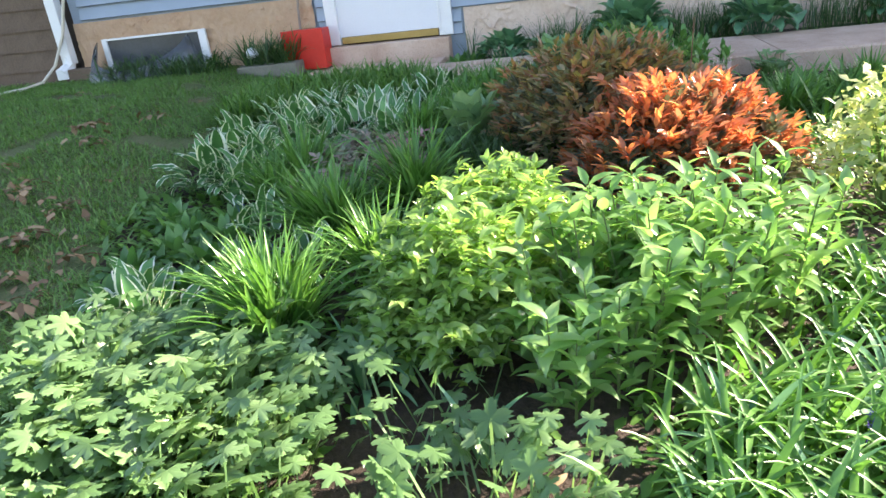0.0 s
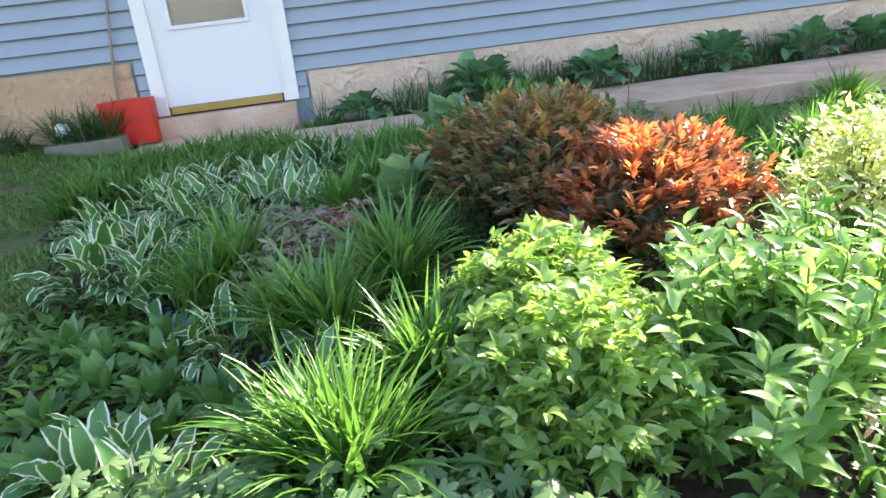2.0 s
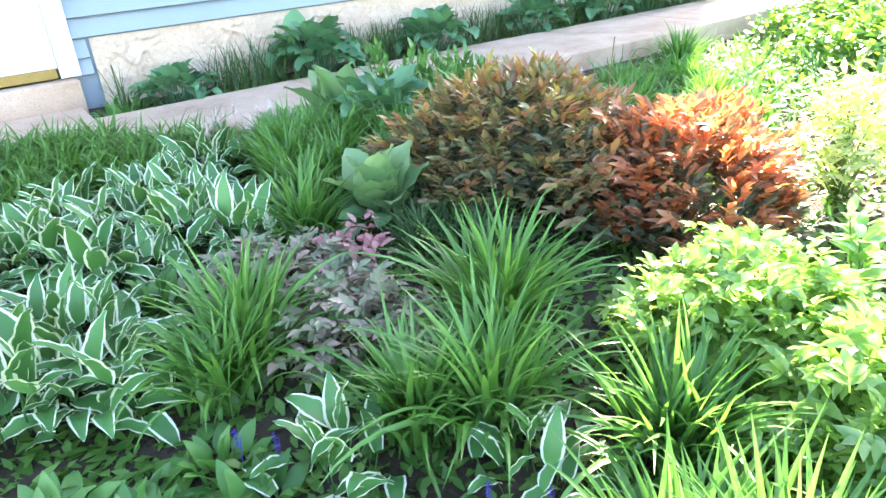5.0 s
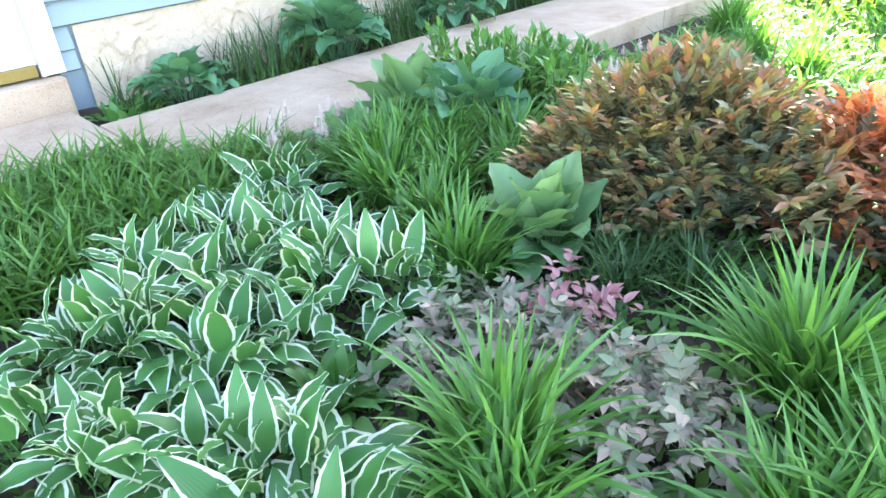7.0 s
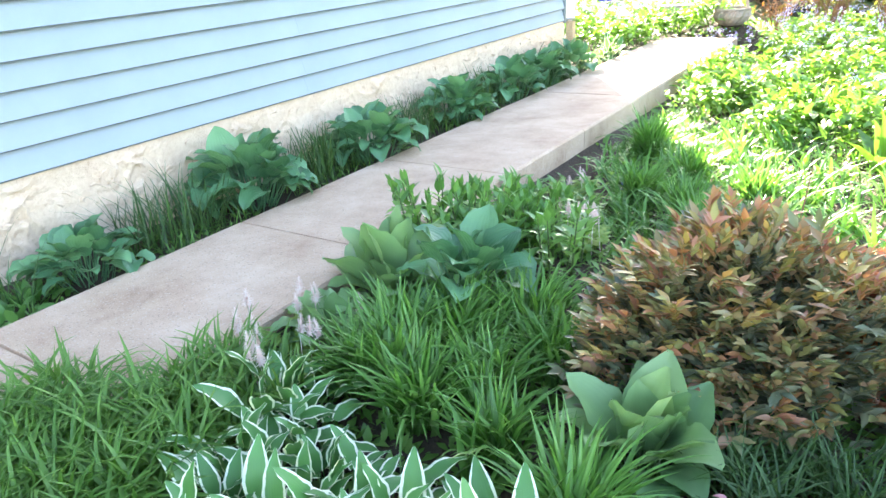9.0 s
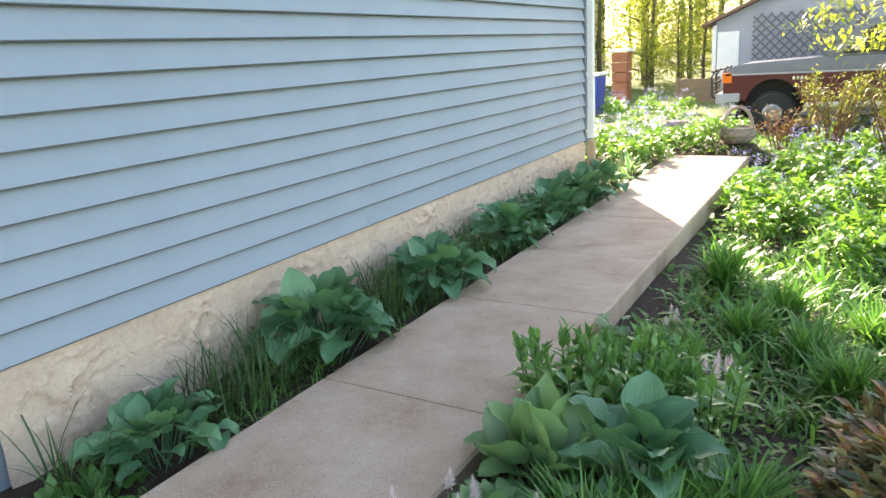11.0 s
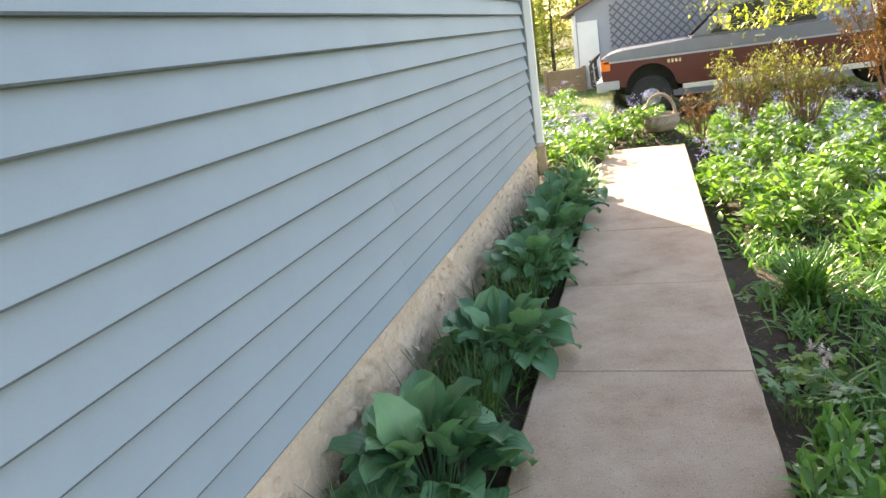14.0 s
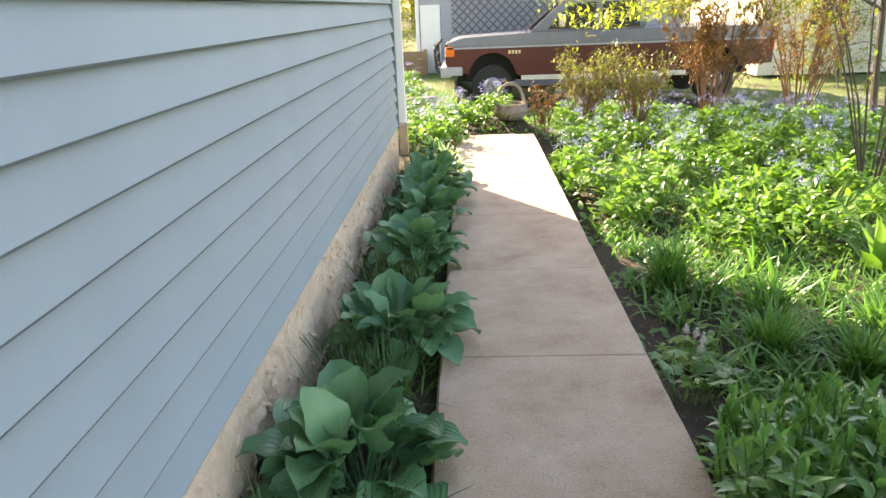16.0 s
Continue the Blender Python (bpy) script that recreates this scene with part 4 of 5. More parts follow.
M_RUBBER = surface("rubber", [(0.3, (0.018, 0.018, 0.018)), (0.7, (0.04, 0.04, 0.04))], 0.8, 8, 80, 0.3)
M_MAROON = surface("maroon_paint", [(0.3, (0.085, 0.012, 0.014)), (0.7, (0.12, 0.02, 0.022))], 0.3, 3, 80, 0.02)
M_GREY = surface("grey_paint", [(0.3, (0.17, 0.18, 0.22)), (0.7, (0.24, 0.25, 0.29))], 0.26, 3, 80, 0.02)
M_AMBER = surface("amber_lens", [(0.3, (0.85, 0.16, 0.02)), (0.7, (0.95, 0.24, 0.03))], 0.25, 8, 60, 0.05)
M_BASKET = surface("weathered_basket", [(0.3, (0.22, 0.17, 0.14)), (0.7, (0.40, 0.33, 0.28))], 0.9, 14, 70, 0.8)
M_WOOD = surface("old_wood", [(0.3, (0.20, 0.13, 0.08)), (0.7, (0.36, 0.25, 0.16))], 0.85, 5, 60, 0.4)
M_REDWOOD = surface("red_brown_wood", [(0.3, (0.30, 0.10, 0.05)), (0.7, (0.46, 0.18, 0.09))], 0.8, 5, 60, 0.3)
M_SHED = surface("shed_grey", [(0.3, (0.30, 0.31, 0.36)), (0.7, (0.40, 0.41, 0.46))], 0.8, 2, 70, 0.2)
M_CREAM = surface("cream_wall", [(0.3, (0.66, 0.62, 0.55)), (0.7, (0.76, 0.72, 0.66))], 0.8, 2, 70, 0.2)
M_BIN = surface("blue_plastic", [(0.3, (0.02, 0.05, 0.32)), (0.7, (0.03, 0.075, 0.45))], 0.4, 4, 70, 0.05)
M_HOSE = surface("hose", [(0.3, (0.55, 0.50, 0.40)), (0.7, (0.68, 0.62, 0.52))], 0.6, 8, 70, 0.1)
M_PLASTIC = surface("grey_clear_plastic", [(0.3, (0.36, 0.41, 0.45)), (0.7, (0.52, 0.57, 0.61))], 0.22, 5, 70, 0.1)
M_PLASTIC.node_tree.nodes["Principled BSDF"].inputs["Transmission Weight"].default_value = 0.8
siding()


def door():
    d = tagged(new("door_1"), "closed white half-glazed entrance door with a brass sill", "door", kind="structure")
    a, b, z0, z1 = -0.25, 0.605, 0.165, 2.15
    gy0, gy1, gz0, gz1 = -0.10, 0.43, 0.80, 1.95
    leaf = part("door_leaf", boxes((-0.03, 0.012, a, gy0, z0 + .06, z1), (-0.03, 0.012, gy1, b, z0 + .06, z1), (-0.03, 0.012, gy0, gy1, z0 + .06, gz0), (-0.03, 0.012, gy0, gy1, gz1, z1)), M_DOOR, d)
    part("glass_pane", boxes((-0.016, -0.010, gy0, gy1, gz0, gz1)), M_GLASS, leaf)
    part("glazing_bead", boxes((0.012, 0.026, gy0 - 0.03, gy1 + 0.03, gz0 - 0.03, gz0), (0.012, 0.026, gy0 - 0.03, gy0, gz0, gz1), (0.012, 0.026, gy1, gy1 + 0.03, gz0, gz1), (0.012, 0.026, gy0 - 0.03, gy1 + 0.03, gz1, gz1 + 0.03), bevel=0.004), M_DOOR, leaf)
    part("curtain", boxes((-0.055, -0.05, gy0, gy1, gz0, gz1)), M_CURTAIN, leaf, "grey sheer curtain behind the glass")
    part("brass_kick_strip", boxes((0.013, 0.022, a + 0.01, b - 0.01, z0 + 0.003, z0 + 0.058), bevel=0.003), M_BRASS, leaf, "dull brass strip along the door's foot")
    for y0, y1 in ((DOOR_A, a), (b, DOOR_B)):
        part("door_frame", boxes((-0.05, 0.028, y0 + 0.003, y1, z0, 2.2), bevel=0.004), M_WHITE, d)
        yy = y1 - 0.02 if y0 < 0 else y0 + 0.002
        part("door_stop", boxes((0.028, 0.040, yy, yy + 0.018, z0, 2.2), bevel=0.003), M_WHITE, d)
    part("door_frame", boxes((-0.05, 0.028, a, b, z1, 2.2), bevel=0.004), M_WHITE, d)
    tagged(part("door_step", boxes((-0.05, 0.115, DOOR_A + 0.02, DOOR_B - 0.03, -0.1, 0.155), bevel=0.012), M_CONC), "low concrete step under the door", "step", kind="structure")
    tube_bm = tube(bmesh.new(), [(0.024, -0.50, 2.9), (0.024, -0.50, 1.0), (0.026, -0.58, 0.5), (0.03, -0.60, 0.2)], 0.010, 6)
    tagged(part("wall_cable", tube_bm, M_BASKET), "thin grey cable conduit running down the siding beside the door", "conduit")


door()


def walkway():
    w = tagged(new("pavement"), "worn tan concrete garden walk with tooled joints", "pavement", kind="structure")
    joints = [-0.46, 0.66, 1.83, 2.93, 3.93, 4.98, 6.08, 7.1, 8.12]
    r = random.Random(3)
    for i, (a, b) in enumerate(zip(joints, joints[1:])):
        x0, x1 = (0.12, 1.06) if i == 0 else (0.50, 1.345)
        bm = bmesh.new()
        n = 14
        side0 = [(x0 + (r.uniform(-0.002, 0.002) if 0 < k < n else 0), a + 0.0025 + (b - a - 0.005) * k / n) for k in range(n + 1)]
        side1 = [(x1 + (r.uniform(-0.002, 0.002) if 0 < k < n else 0), a + 0.0025 + (b - a - 0.005) * k / n) for k in range(n + 1)]
        ring = side0 + side1[::-1]
        t0 = [bm.verts.new((x, y, -0.012)) for x, y in ring]
        cx, cy = (x0 + x1) / 2, (a + b) / 2
        t1 = [bm.verts.new((x + (0.01 if x < cx else -0.01), y + (0.004 if y < a + 0.02 else -0.004 if y > b - 0.02 else 0), 0.0)) for x, y in ring]
        lo = [bm.verts.new((x, y, -0.22)) for x, y in ring]
        bm.faces.new(t1[::-1])
        for k in range(len(ring)):
            k2 = (k + 1) % len(ring)
            bm.faces.new((t0[k], t0[k2], t1[k2], t1[k]))
            bm.faces.new((lo[k], lo[k2], t0[k2], t0[k]))
        bmesh.ops.recalc_face_normals(bm, faces=bm.faces)
        part("concrete_slab", bm, M_CONC, w, at=pose(0, 0, r.uniform(-0.004, 0.004)))
    return w


walkway()


def downspout():
    d = base("downspout", "white ribbed downspout with a rusty lower end at the house corner", "downspout", "", 0.036, Y_N + 0.023, 0.0)
    part("pipe", boxes((-0.028, 0.034, 0.0, 0.062, 0.36, 5.5), bevel=0.006), M_WHITE, d)
    part("lower_pipe", boxes((-0.034, 0.04, -0.004, 0.068, 0.10, 0.36), bevel=0.006), M_RUST, d, "rust-stained drain pipe end")
    part("strap", boxes((-0.036, 0.042, -0.006, 0.07, 0.36, 0.39), bevel=0.003), M_CHROME, d)


M_RUST = surface("rusty_pipe", [(0.3, (0.30, 0.17, 0.09)), (0.55, (0.48, 0.36, 0.24)), (0.75, (0.55, 0.48, 0.40))], 0.8, 12, 70, 0.2)
downspout()


def south_corner():
    d = base("downspout", "white downspout with a long ground extension", "downspout", "", 0.06, -2.83, 0.0)
    part("pipe", boxes((-0.04, 0.05, -0.05, 0.05, 0.24, 5.5), bevel=0.008), M_WHITE, d)
    ext = boxes((-0.045, 0.055, -0.9, 0.0, 0.0, 0.09), bevel=0.008)
    part("extension", ext, M_WHITE, d, at=pose(0.12, -0.02, 0.12, 0, 0, -58))
    part("elbow", tube(bmesh.new(), [(0, 0, 0.30), (0.02, -0.01, 0.22), (0.10, -0.04, 0.17)], 0.055, 8), M_WHITE, d)
    annex = tagged(part("wall_annex", boxes((-0.3, 0.0, -7.0, -2.9, -0.3, 5.5)), M_BROWN), "dark brown shingled wall of the annex", "wall", kind="structure")
    for k in range(30):
        me = SHINGLE
        part("shingle_course", me, None, annex, at=pose(0, 0, 0.02 + k * 0.18))
    hose = tube(bmesh.new(), [(0.10, -2.62, 1.1), (0.10, -2.68, 0.8), (0.12, -2.78, 0.5), (0.16, -2.92, 0.25), (0.22, -3.05, 0.12), (0.4, -3.1, 0.10), (0.6, -3.3, 0.09)], 0.013, 8)
    tagged(part("garden_hose", hose, M_HOSE), "cream garden hose hanging by the downspout", "hose")


_bm = bmesh.new()
prism(_bm, [(0.001, 0.185), (0.008, 0.185), (0.022, 0.0), (0.001, 0.0)], -6.8, -2.9)
SHINGLE = bpy.data.meshes.new("shingle_course")
_bm.to_mesh(SHINGLE)
_bm.free()
SHINGLE.materials.append(M_BROWN)
south_corner()


M_DARKPANE = surface("cellar_glass", [(0.3, (0.05, 0.055, 0.06)), (0.7, (0.10, 0.11, 0.12))], 0.12, 3, 40, 0.0)


def cellar_window():
    w = tagged(new("window_1"), "low cellar window with a white frame behind a clear well cover", "window", kind="structure")
    y0, y1, z0, z1 = -2.48, -1.46, 0.08, 0.42
    part("window_frame", boxes((0.015, 0.04, y0, y1, z1 - 0.018, z1), (0.015, 0.04, y0, y1, z0, z0 + 0.03), (0.015, 0.04, y0, y0 + 0.05, z0 + .03, z1 - .018), (0.015, 0.045, y1 - 0.07, y1, z0 + .03, z1 - .018), bevel=0.004), M_WHITE, w)
    part("pane", boxes((0.018, 0.024, y0 + 0.05, y1 - 0.07, z0 + .03, z1 - .018)), M_DARKPANE, w)
    bm = bmesh.new()
    n = 24
    for i in range(n):
        a0, a1 = math.pi * i / n, math.pi * (i + 1) / n
        q = [bm.verts.new((0.05 + 0.5 * math.sin(a) * s, (y0 + y1) / 2 - 0.1 - 0.56 * math.cos(a) * s, z)) for a, z, s in ((a0, 0.06, 1), (a1, 0.06, 1), (a1, 0.40 - 0.22 * math.sin(a1), 0.80), (a0, 0.40 - 0.22 * math.sin(a0), 0.80))]
        bm.faces.new(q)
    bmesh.ops.remove_doubles(bm, verts=bm.verts, dist=0.002)
    cover = tagged(part("window_well_cover", bm, M_PLASTIC, smooth=True), "scuffed clear plastic window well cover on the lawn", "well cover")
    sol = cover.modifiers.new("thick", 'SOLIDIFY')
    sol.thickness = 0.006
    tagged(part("brick_edging", boxes((0.05, 0.16, -2.86, -2.56, -0.04, 0.20), bevel=0.012), M_BROWN), "dark brown edging block against the foundation", "edging")


cellar_window()


def planter():
    p = base("planter", "low concrete planter trough with grassy leaves beside the step", "planter", "", 0.30, -0.78, 0.04)
    part("trough", boxes((-0.16, 0.16, -0.26, 0.26, -0.04, 0.07), bevel=0.012), M_TROUGH, p)
    r = random.Random(5)
    ps = [turned(blade(r.uniform(0.18, 0.36), 0.013, r.uniform(5, 55), r.uniform(20, 70), 5, 3, "strap", 0.4), spin(r.uniform(-.13, .13), r.uniform(-.22, .22), 0.06, r.uniform(0, 6.3))) for _ in range(280)]
    part("foliage", as_mesh("planter_leaves", ps, L_LIR), None, p)
    q = bmesh.new()
    bmesh.ops.create_icosphere(q, subdivisions=2, radius=0.058)
    for v in q.verts:
        v.co *= 1 + 0.18 * noise.noise(v.co * 22)
        v.co.z *= 0.8
    tagged(part("garden_ball", q, M_WHITE, at=pose(0.34, -0.93, 0.20), smooth=True), "crumpled white ball lying in the planter", "ball")
    box_thing = base("red_box", "red plastic crate standing on edge against the house", "crate", "", 0.16, -0.50, 0.02)
    bm = boxes((-0.10, -0.085, -0.17, 0.17, 0.0, 0.31), (-0.085, 0.10, 0.155, 0.17, 0.0, 0.31), (-0.085, 0.10, -0.17, -0.155, 0.0, 0.31), (-0.085, 0.10, -0.155, 0.155, 0.295, 0.31), (-0.085, 0.10, -0.155, 0.155, 0.0, 0.015))
    part("shell", bm, M_RED, box_thing)
    part("lid", boxes((0.10, 0.112, -0.18, 0.18, -0.0, 0.32), bevel=0.005), M_RED, box_thing)


# the shade the trough stands in is put into its dark colour
M_TROUGH = surface("shaded_trough", [(0.3, (0.12, 0.12, 0.085)), (0.7, (0.26, 0.24, 0.19))], 0.9, 8, 70, 0.5)
planter()


# ---- beyond the walk ----
def basket():
    b = base("basket_planter", "weathered woven basket planter with an arched handle", "planter", "", 1.12, 8.80, float(ground_z(1.12, 8.80)) + 0.01)
    bm = bmesh.new()
    prof = [(0.11, 0.0), (0.165, 0.035), (0.205, 0.10), (0.195, 0.165), (0.17, 0.175), (0.15, 0.13)]
    n, rings = 28, []
    for i, (rr, z) in enumerate(prof):
        rings.append([bm.verts.new(((rr + 0.008 * (-1) ** (k + i)) * math.cos(6.2832 * k / n), (rr + 0.008 * (-1) ** (k + i)) * math.sin(6.2832 * k / n), z)) for k in range(n)])
    for a, c in zip(rings, rings[1:]):
        for k in range(n):
            bm.faces.new((a[k], a[(k + 1) % n], c[(k + 1) % n], c[k]))
    bm.faces.new(rings[0][::-1]), bm.faces.new(rings[-1])
    part("bowl", bm, M_BASKET, b)
    part("rim", tube(bmesh.new(), [(0.183 * math.cos(k * 0.2618), 0.183 * math.sin(k * 0.2618), 0.175) for k in range(25)], 0.018, 6), M_BASKET, b)
    arc = [(0.165 * math.cos(k * math.pi / 14), 0.0, 0.17 + 0.25 * math.sin(k * math.pi / 14)) for k in range(15)]
    part("handle", tube(bmesh.new(), arc, 0.019, 8), M_BASKET, b)


basket()


def truck():
    t = base("pickup_truck", "old two-tone grey and maroon pickup truck parked on the drive", "truck", "", 0.22, 13.25, float(ground_z(1, 13.6)))
    part("chassis", boxes((0.2, 5.5, 0.5, 1.45, 0.30, 0.42), bevel=0.01), M_RUBBER, t, "dark frame under the body")
    arch = lambda cx, r, k0, k1: [(cx + r * math.cos(a), 0.40 + r * math.sin(a)) for a in np.linspace(k0, k1, 11)]
    low = [(0.02, 0.52), (0.02, 0.92), (5.75, 0.92), (5.75, 0.50)] + arch(4.75, 0.43, 0.15, math.pi - 0.15) + [(4.3, 0.42), (1.3, 0.42)] + arch(0.83, 0.43, 0.15, math.pi - 0.15)
    part("lower_body", prism(bmesh.new(), low, 0.0, 1.95), M_MAROON, t, "faded maroon lower body")
    up = [(0.03, 0.924), (0.06, 1.02), (0.30, 1.09), (1.55, 1.15), (5.75, 1.15), (5.75, 0.924)]
    bm = prism(bmesh.new(), up, 0.02, 1.93)
    bmesh.ops.bevel(bm, geom=[e for e in bm.edges], offset=0.025, segments=2, affect='EDGES')
    part("upper_body", bm, M_GREY, t, "grey hood and upper body")
    cab = bmesh.new()
    prism(cab, [(1.50, 1.152), (2.12, 1.68), (2.30, 1.735), (3.35, 1.735), (3.50, 1.66), (3.56, 1.152)], 0.10, 1.85)
    bmesh.ops.bevel(cab, geom=[e for e in cab.edges], offset=0.03, segments=2, affect='EDGES')
    part("cab", cab, M_GREY, t)
    for outline in ([(1.82, 1.19), (2.22, 1.60), (2.66, 1.62), (2.66, 1.19)], [(2.78, 1.19), (2.78, 1.62), (3.36, 1.62), (3.44, 1.19)]):
        part("side_window", prism(bmesh.new(), outline, 0.088, 0.099), M_TRUCKGLASS, t)
    ws = bmesh.new()
    f = [ws.verts.new(p) for p in ((1.52, 0.20, 1.185), (1.52, 1.75, 1.185), (2.09, 1.68, 1.675), (2.09, 0.27, 1.675))]
    ws.faces.new(f)
    bmesh.ops.translate(ws, verts=ws.verts, vec=(-0.02, 0, 0.02))
    bmesh.ops.solidify(ws, geom=ws.faces[:], thickness=0.006)
    part("windscreen", ws, M_TRUCKGLASS, t)
    part("front_bumper", boxes((-0.10, 0.10, -0.02, 1.97, 0.42, 0.60), (-0.05, 0.30, -0.03, 0.02, 0.45, 0.60), bevel=0.02), M_GREYLT, t, "dented chrome bumper")
    part("grille", boxes((-0.01, 0.025, 0.30, 1.65, 0.62, 0.98), bevel=0.01), M_RUBBER, t)
    part("turn_signal", boxes((0.0, 0.16, -0.012, 0.04, 0.78, 0.95), bevel=0.012), M_AMBER, t, "amber corner lens")
    part("headlight", boxes((-0.012, 0.02, 0.06, 0.28, 0.78, 0.95), bevel=0.008), M_CHROME, t)
    guard = bmesh.new()
    for y in (0.12, 0.55, 1.40, 1.83):
        tube(guard, [(-0.02, y, 0.45), (-0.18, y, 0.55), (-0.20, y, 0.9), (-0.12, y, 1.02)], 0.02, 6)
    for z in (0.6, 0.78, 0.98):
        tube(guard, [(-0.19, 0.1, z), (-0.19, 1.85, z)], 0.018, 6)
    part("brush_guard", guard, M_RUBBER, t, "black tubular brush guard")
    part("side_step", boxes((1.35, 4.25, -0.06, 0.05, 0.34, 0.42), bevel=0.01), M_CREAM, t, "cream running board")
    part("trim_strip", boxes((0.05, 5.7, -0.012, 0.0, 0.905, 0.935)), M_GREYLT, t)
    mirror = part("mirror", boxes((1.98, 2.10, -0.18, -0.02, 1.22, 1.44), bevel=0.02), M_CHROME, t)
    part("door_handle", boxes((2.50, 2.66, -0.004, 0.022, 1.04, 1.07), bevel=0.005), M_CHROME, t)
    for i, x in enumerate((1.12, 1.18, 1.24, 1.30)):
        part("badge_bar", boxes((x, x + 0.04, -0.006, 0.0, 0.80, 0.86)), M_CHROME, t)
    for x in (0.83, 4.75):
        for y, s in ((0.12, -1), (1.82, 1)):
            wb = bmesh.new()
            bmesh.ops.create_cone(wb, cap_ends=True, segments=32, radius1=0.37, radius2=0.37, depth=0.24)
            bmesh.ops.bevel(wb, geom=[e for e in wb.edges if len(e.link_faces) == 2 and e.calc_face_angle(0) > 1], offset=0.05, segments=3, affect='EDGES')
            tyre = part("tyre", wb, M_RUBBER, t, at=pose(x, y, 0.37, 90, 0, 0))
            rb = bmesh.new()
            bmesh.ops.create_cone(rb, cap_ends=True, segments=24, radius1=0.205, radius2=0.12, depth=0.06)
            bmesh.ops.create_cone(rb, cap_ends=True, segments=16, radius1=0.07, radius2=0.05, depth=0.12)
            part("rim", rb, M_RIM, tyre, at=pose(0, 0, 0.12 if s < 0 else -0.12, 0 if s < 0 else 180, 0, 0))
    for x in (0.83, 4.75):
        part("wheel_well", boxes((x - 0.46, x + 0.46, 0.27, 1.68, 0.30, 0.90), bevel=0.02), M_RUBBER, t, "dark hollow of the wheel arch")
    for ob in t.children:                                # the body rides high on its axles
        if not ob.name.startswith("tyre"):
            ob.location.z += 0.13
    part("tail_light", boxes((5.72, 5.762, -0.006, 0.08, 0.83, 1.18), bevel=0.006), M_RED, t)


M_RIM = surface("dull_rim", [(0.3, (0.22, 0.22, 0.23)), (0.7, (0.38, 0.38, 0.39))], 0.4, 6, 60, 0.1, 0.7)
M_TRUCKGLASS = surface("dark_glass", [(0.3, (0.03, 0.035, 0.035)), (0.7, (0.06, 0.07, 0.065))], 0.08, 3, 40, 0.0)
M_GREYLT = surface("light_grey_trim", [(0.3, (0.35, 0.35, 0.40)), (0.7, (0.45, 0.45, 0.5))], 0.3, 3, 80, 0.02)
truck()


def shed():
    s = base("shed", "grey garden shed with gable roof and wall lattice", "shed", "", 0.08, 16.5, float(ground_z(1, 16)))
    gz = s.matrix_basis.translation.z
    wall = prism(bmesh.new(), [(-0.55, 0.0), (-0.55, 2.02), (2.3, 3.23), (5.2, 2.02), (5.2, 0.0)], 0.0, 3.0)
    part("wall", wall, M_SHED, s)
    for sgn, pts in ((1, [(-0.80, 1.92), (-0.80, 1.98), (2.3, 3.34), (2.3, 3.25)]), (2, [(2.3, 3.25), (2.3, 3.34), (5.45, 1.98), (5.45, 1.92)])):
        part("roof", prism(bmesh.new(), pts, -0.25, 3.2), M_ROOFBROWN, s, "brown roof edge")
    part("door_panel", boxes((-0.50, -0.06, -0.05, -0.005, 0.02, 1.80), bevel=0.01), M_WHITE, s, "white painted door")
    part("corner_post", boxes((-0.60, -0.52, -0.07, 0.02, 0.0, 1.95), bevel=0.006), M_WHITE, s)
    x0, x1, z0, z1 = LATTICE
    for sgn in (1, -1):
        for k in range(60):
            c = x0 - (z1 - z0) + k * 0.185
            lo, hi = max(x0, c), min(x1, c + z1 - z0)
            if hi - lo < 0.06:
                continue
            za, zb = (z0 + lo - c, z0 + hi - c) if sgn > 0 else (z1 - lo + c, z1 - hi + c)
            ln = math.hypot(hi - lo, zb - za)
            part("lattice_strip", boxes((-ln / 2, ln / 2, -0.006, 0.006, -0.017, 0.017)), M_SHEDDK, s, at=pose((lo + hi) / 2, -0.02 - (0.013 if sgn > 0 else 0), (za + zb) / 2, 0, -45 * sgn, 0))


LATTICE = (0.20, 2.3, 1.15, 2.12)
M_ROOFBROWN = surface("brown_roof", [(0.3, (0.16, 0.09, 0.06)), (0.7, (0.26, 0.16, 0.11))], 0.85, 6, 60, 0.3)
M_SHEDDK = surface("lattice_grey", [(0.3, (0.12, 0.12, 0.14)), (0.7, (0.2, 0.2, 0.22))], 0.8, 6, 60, 0.2)
shed()


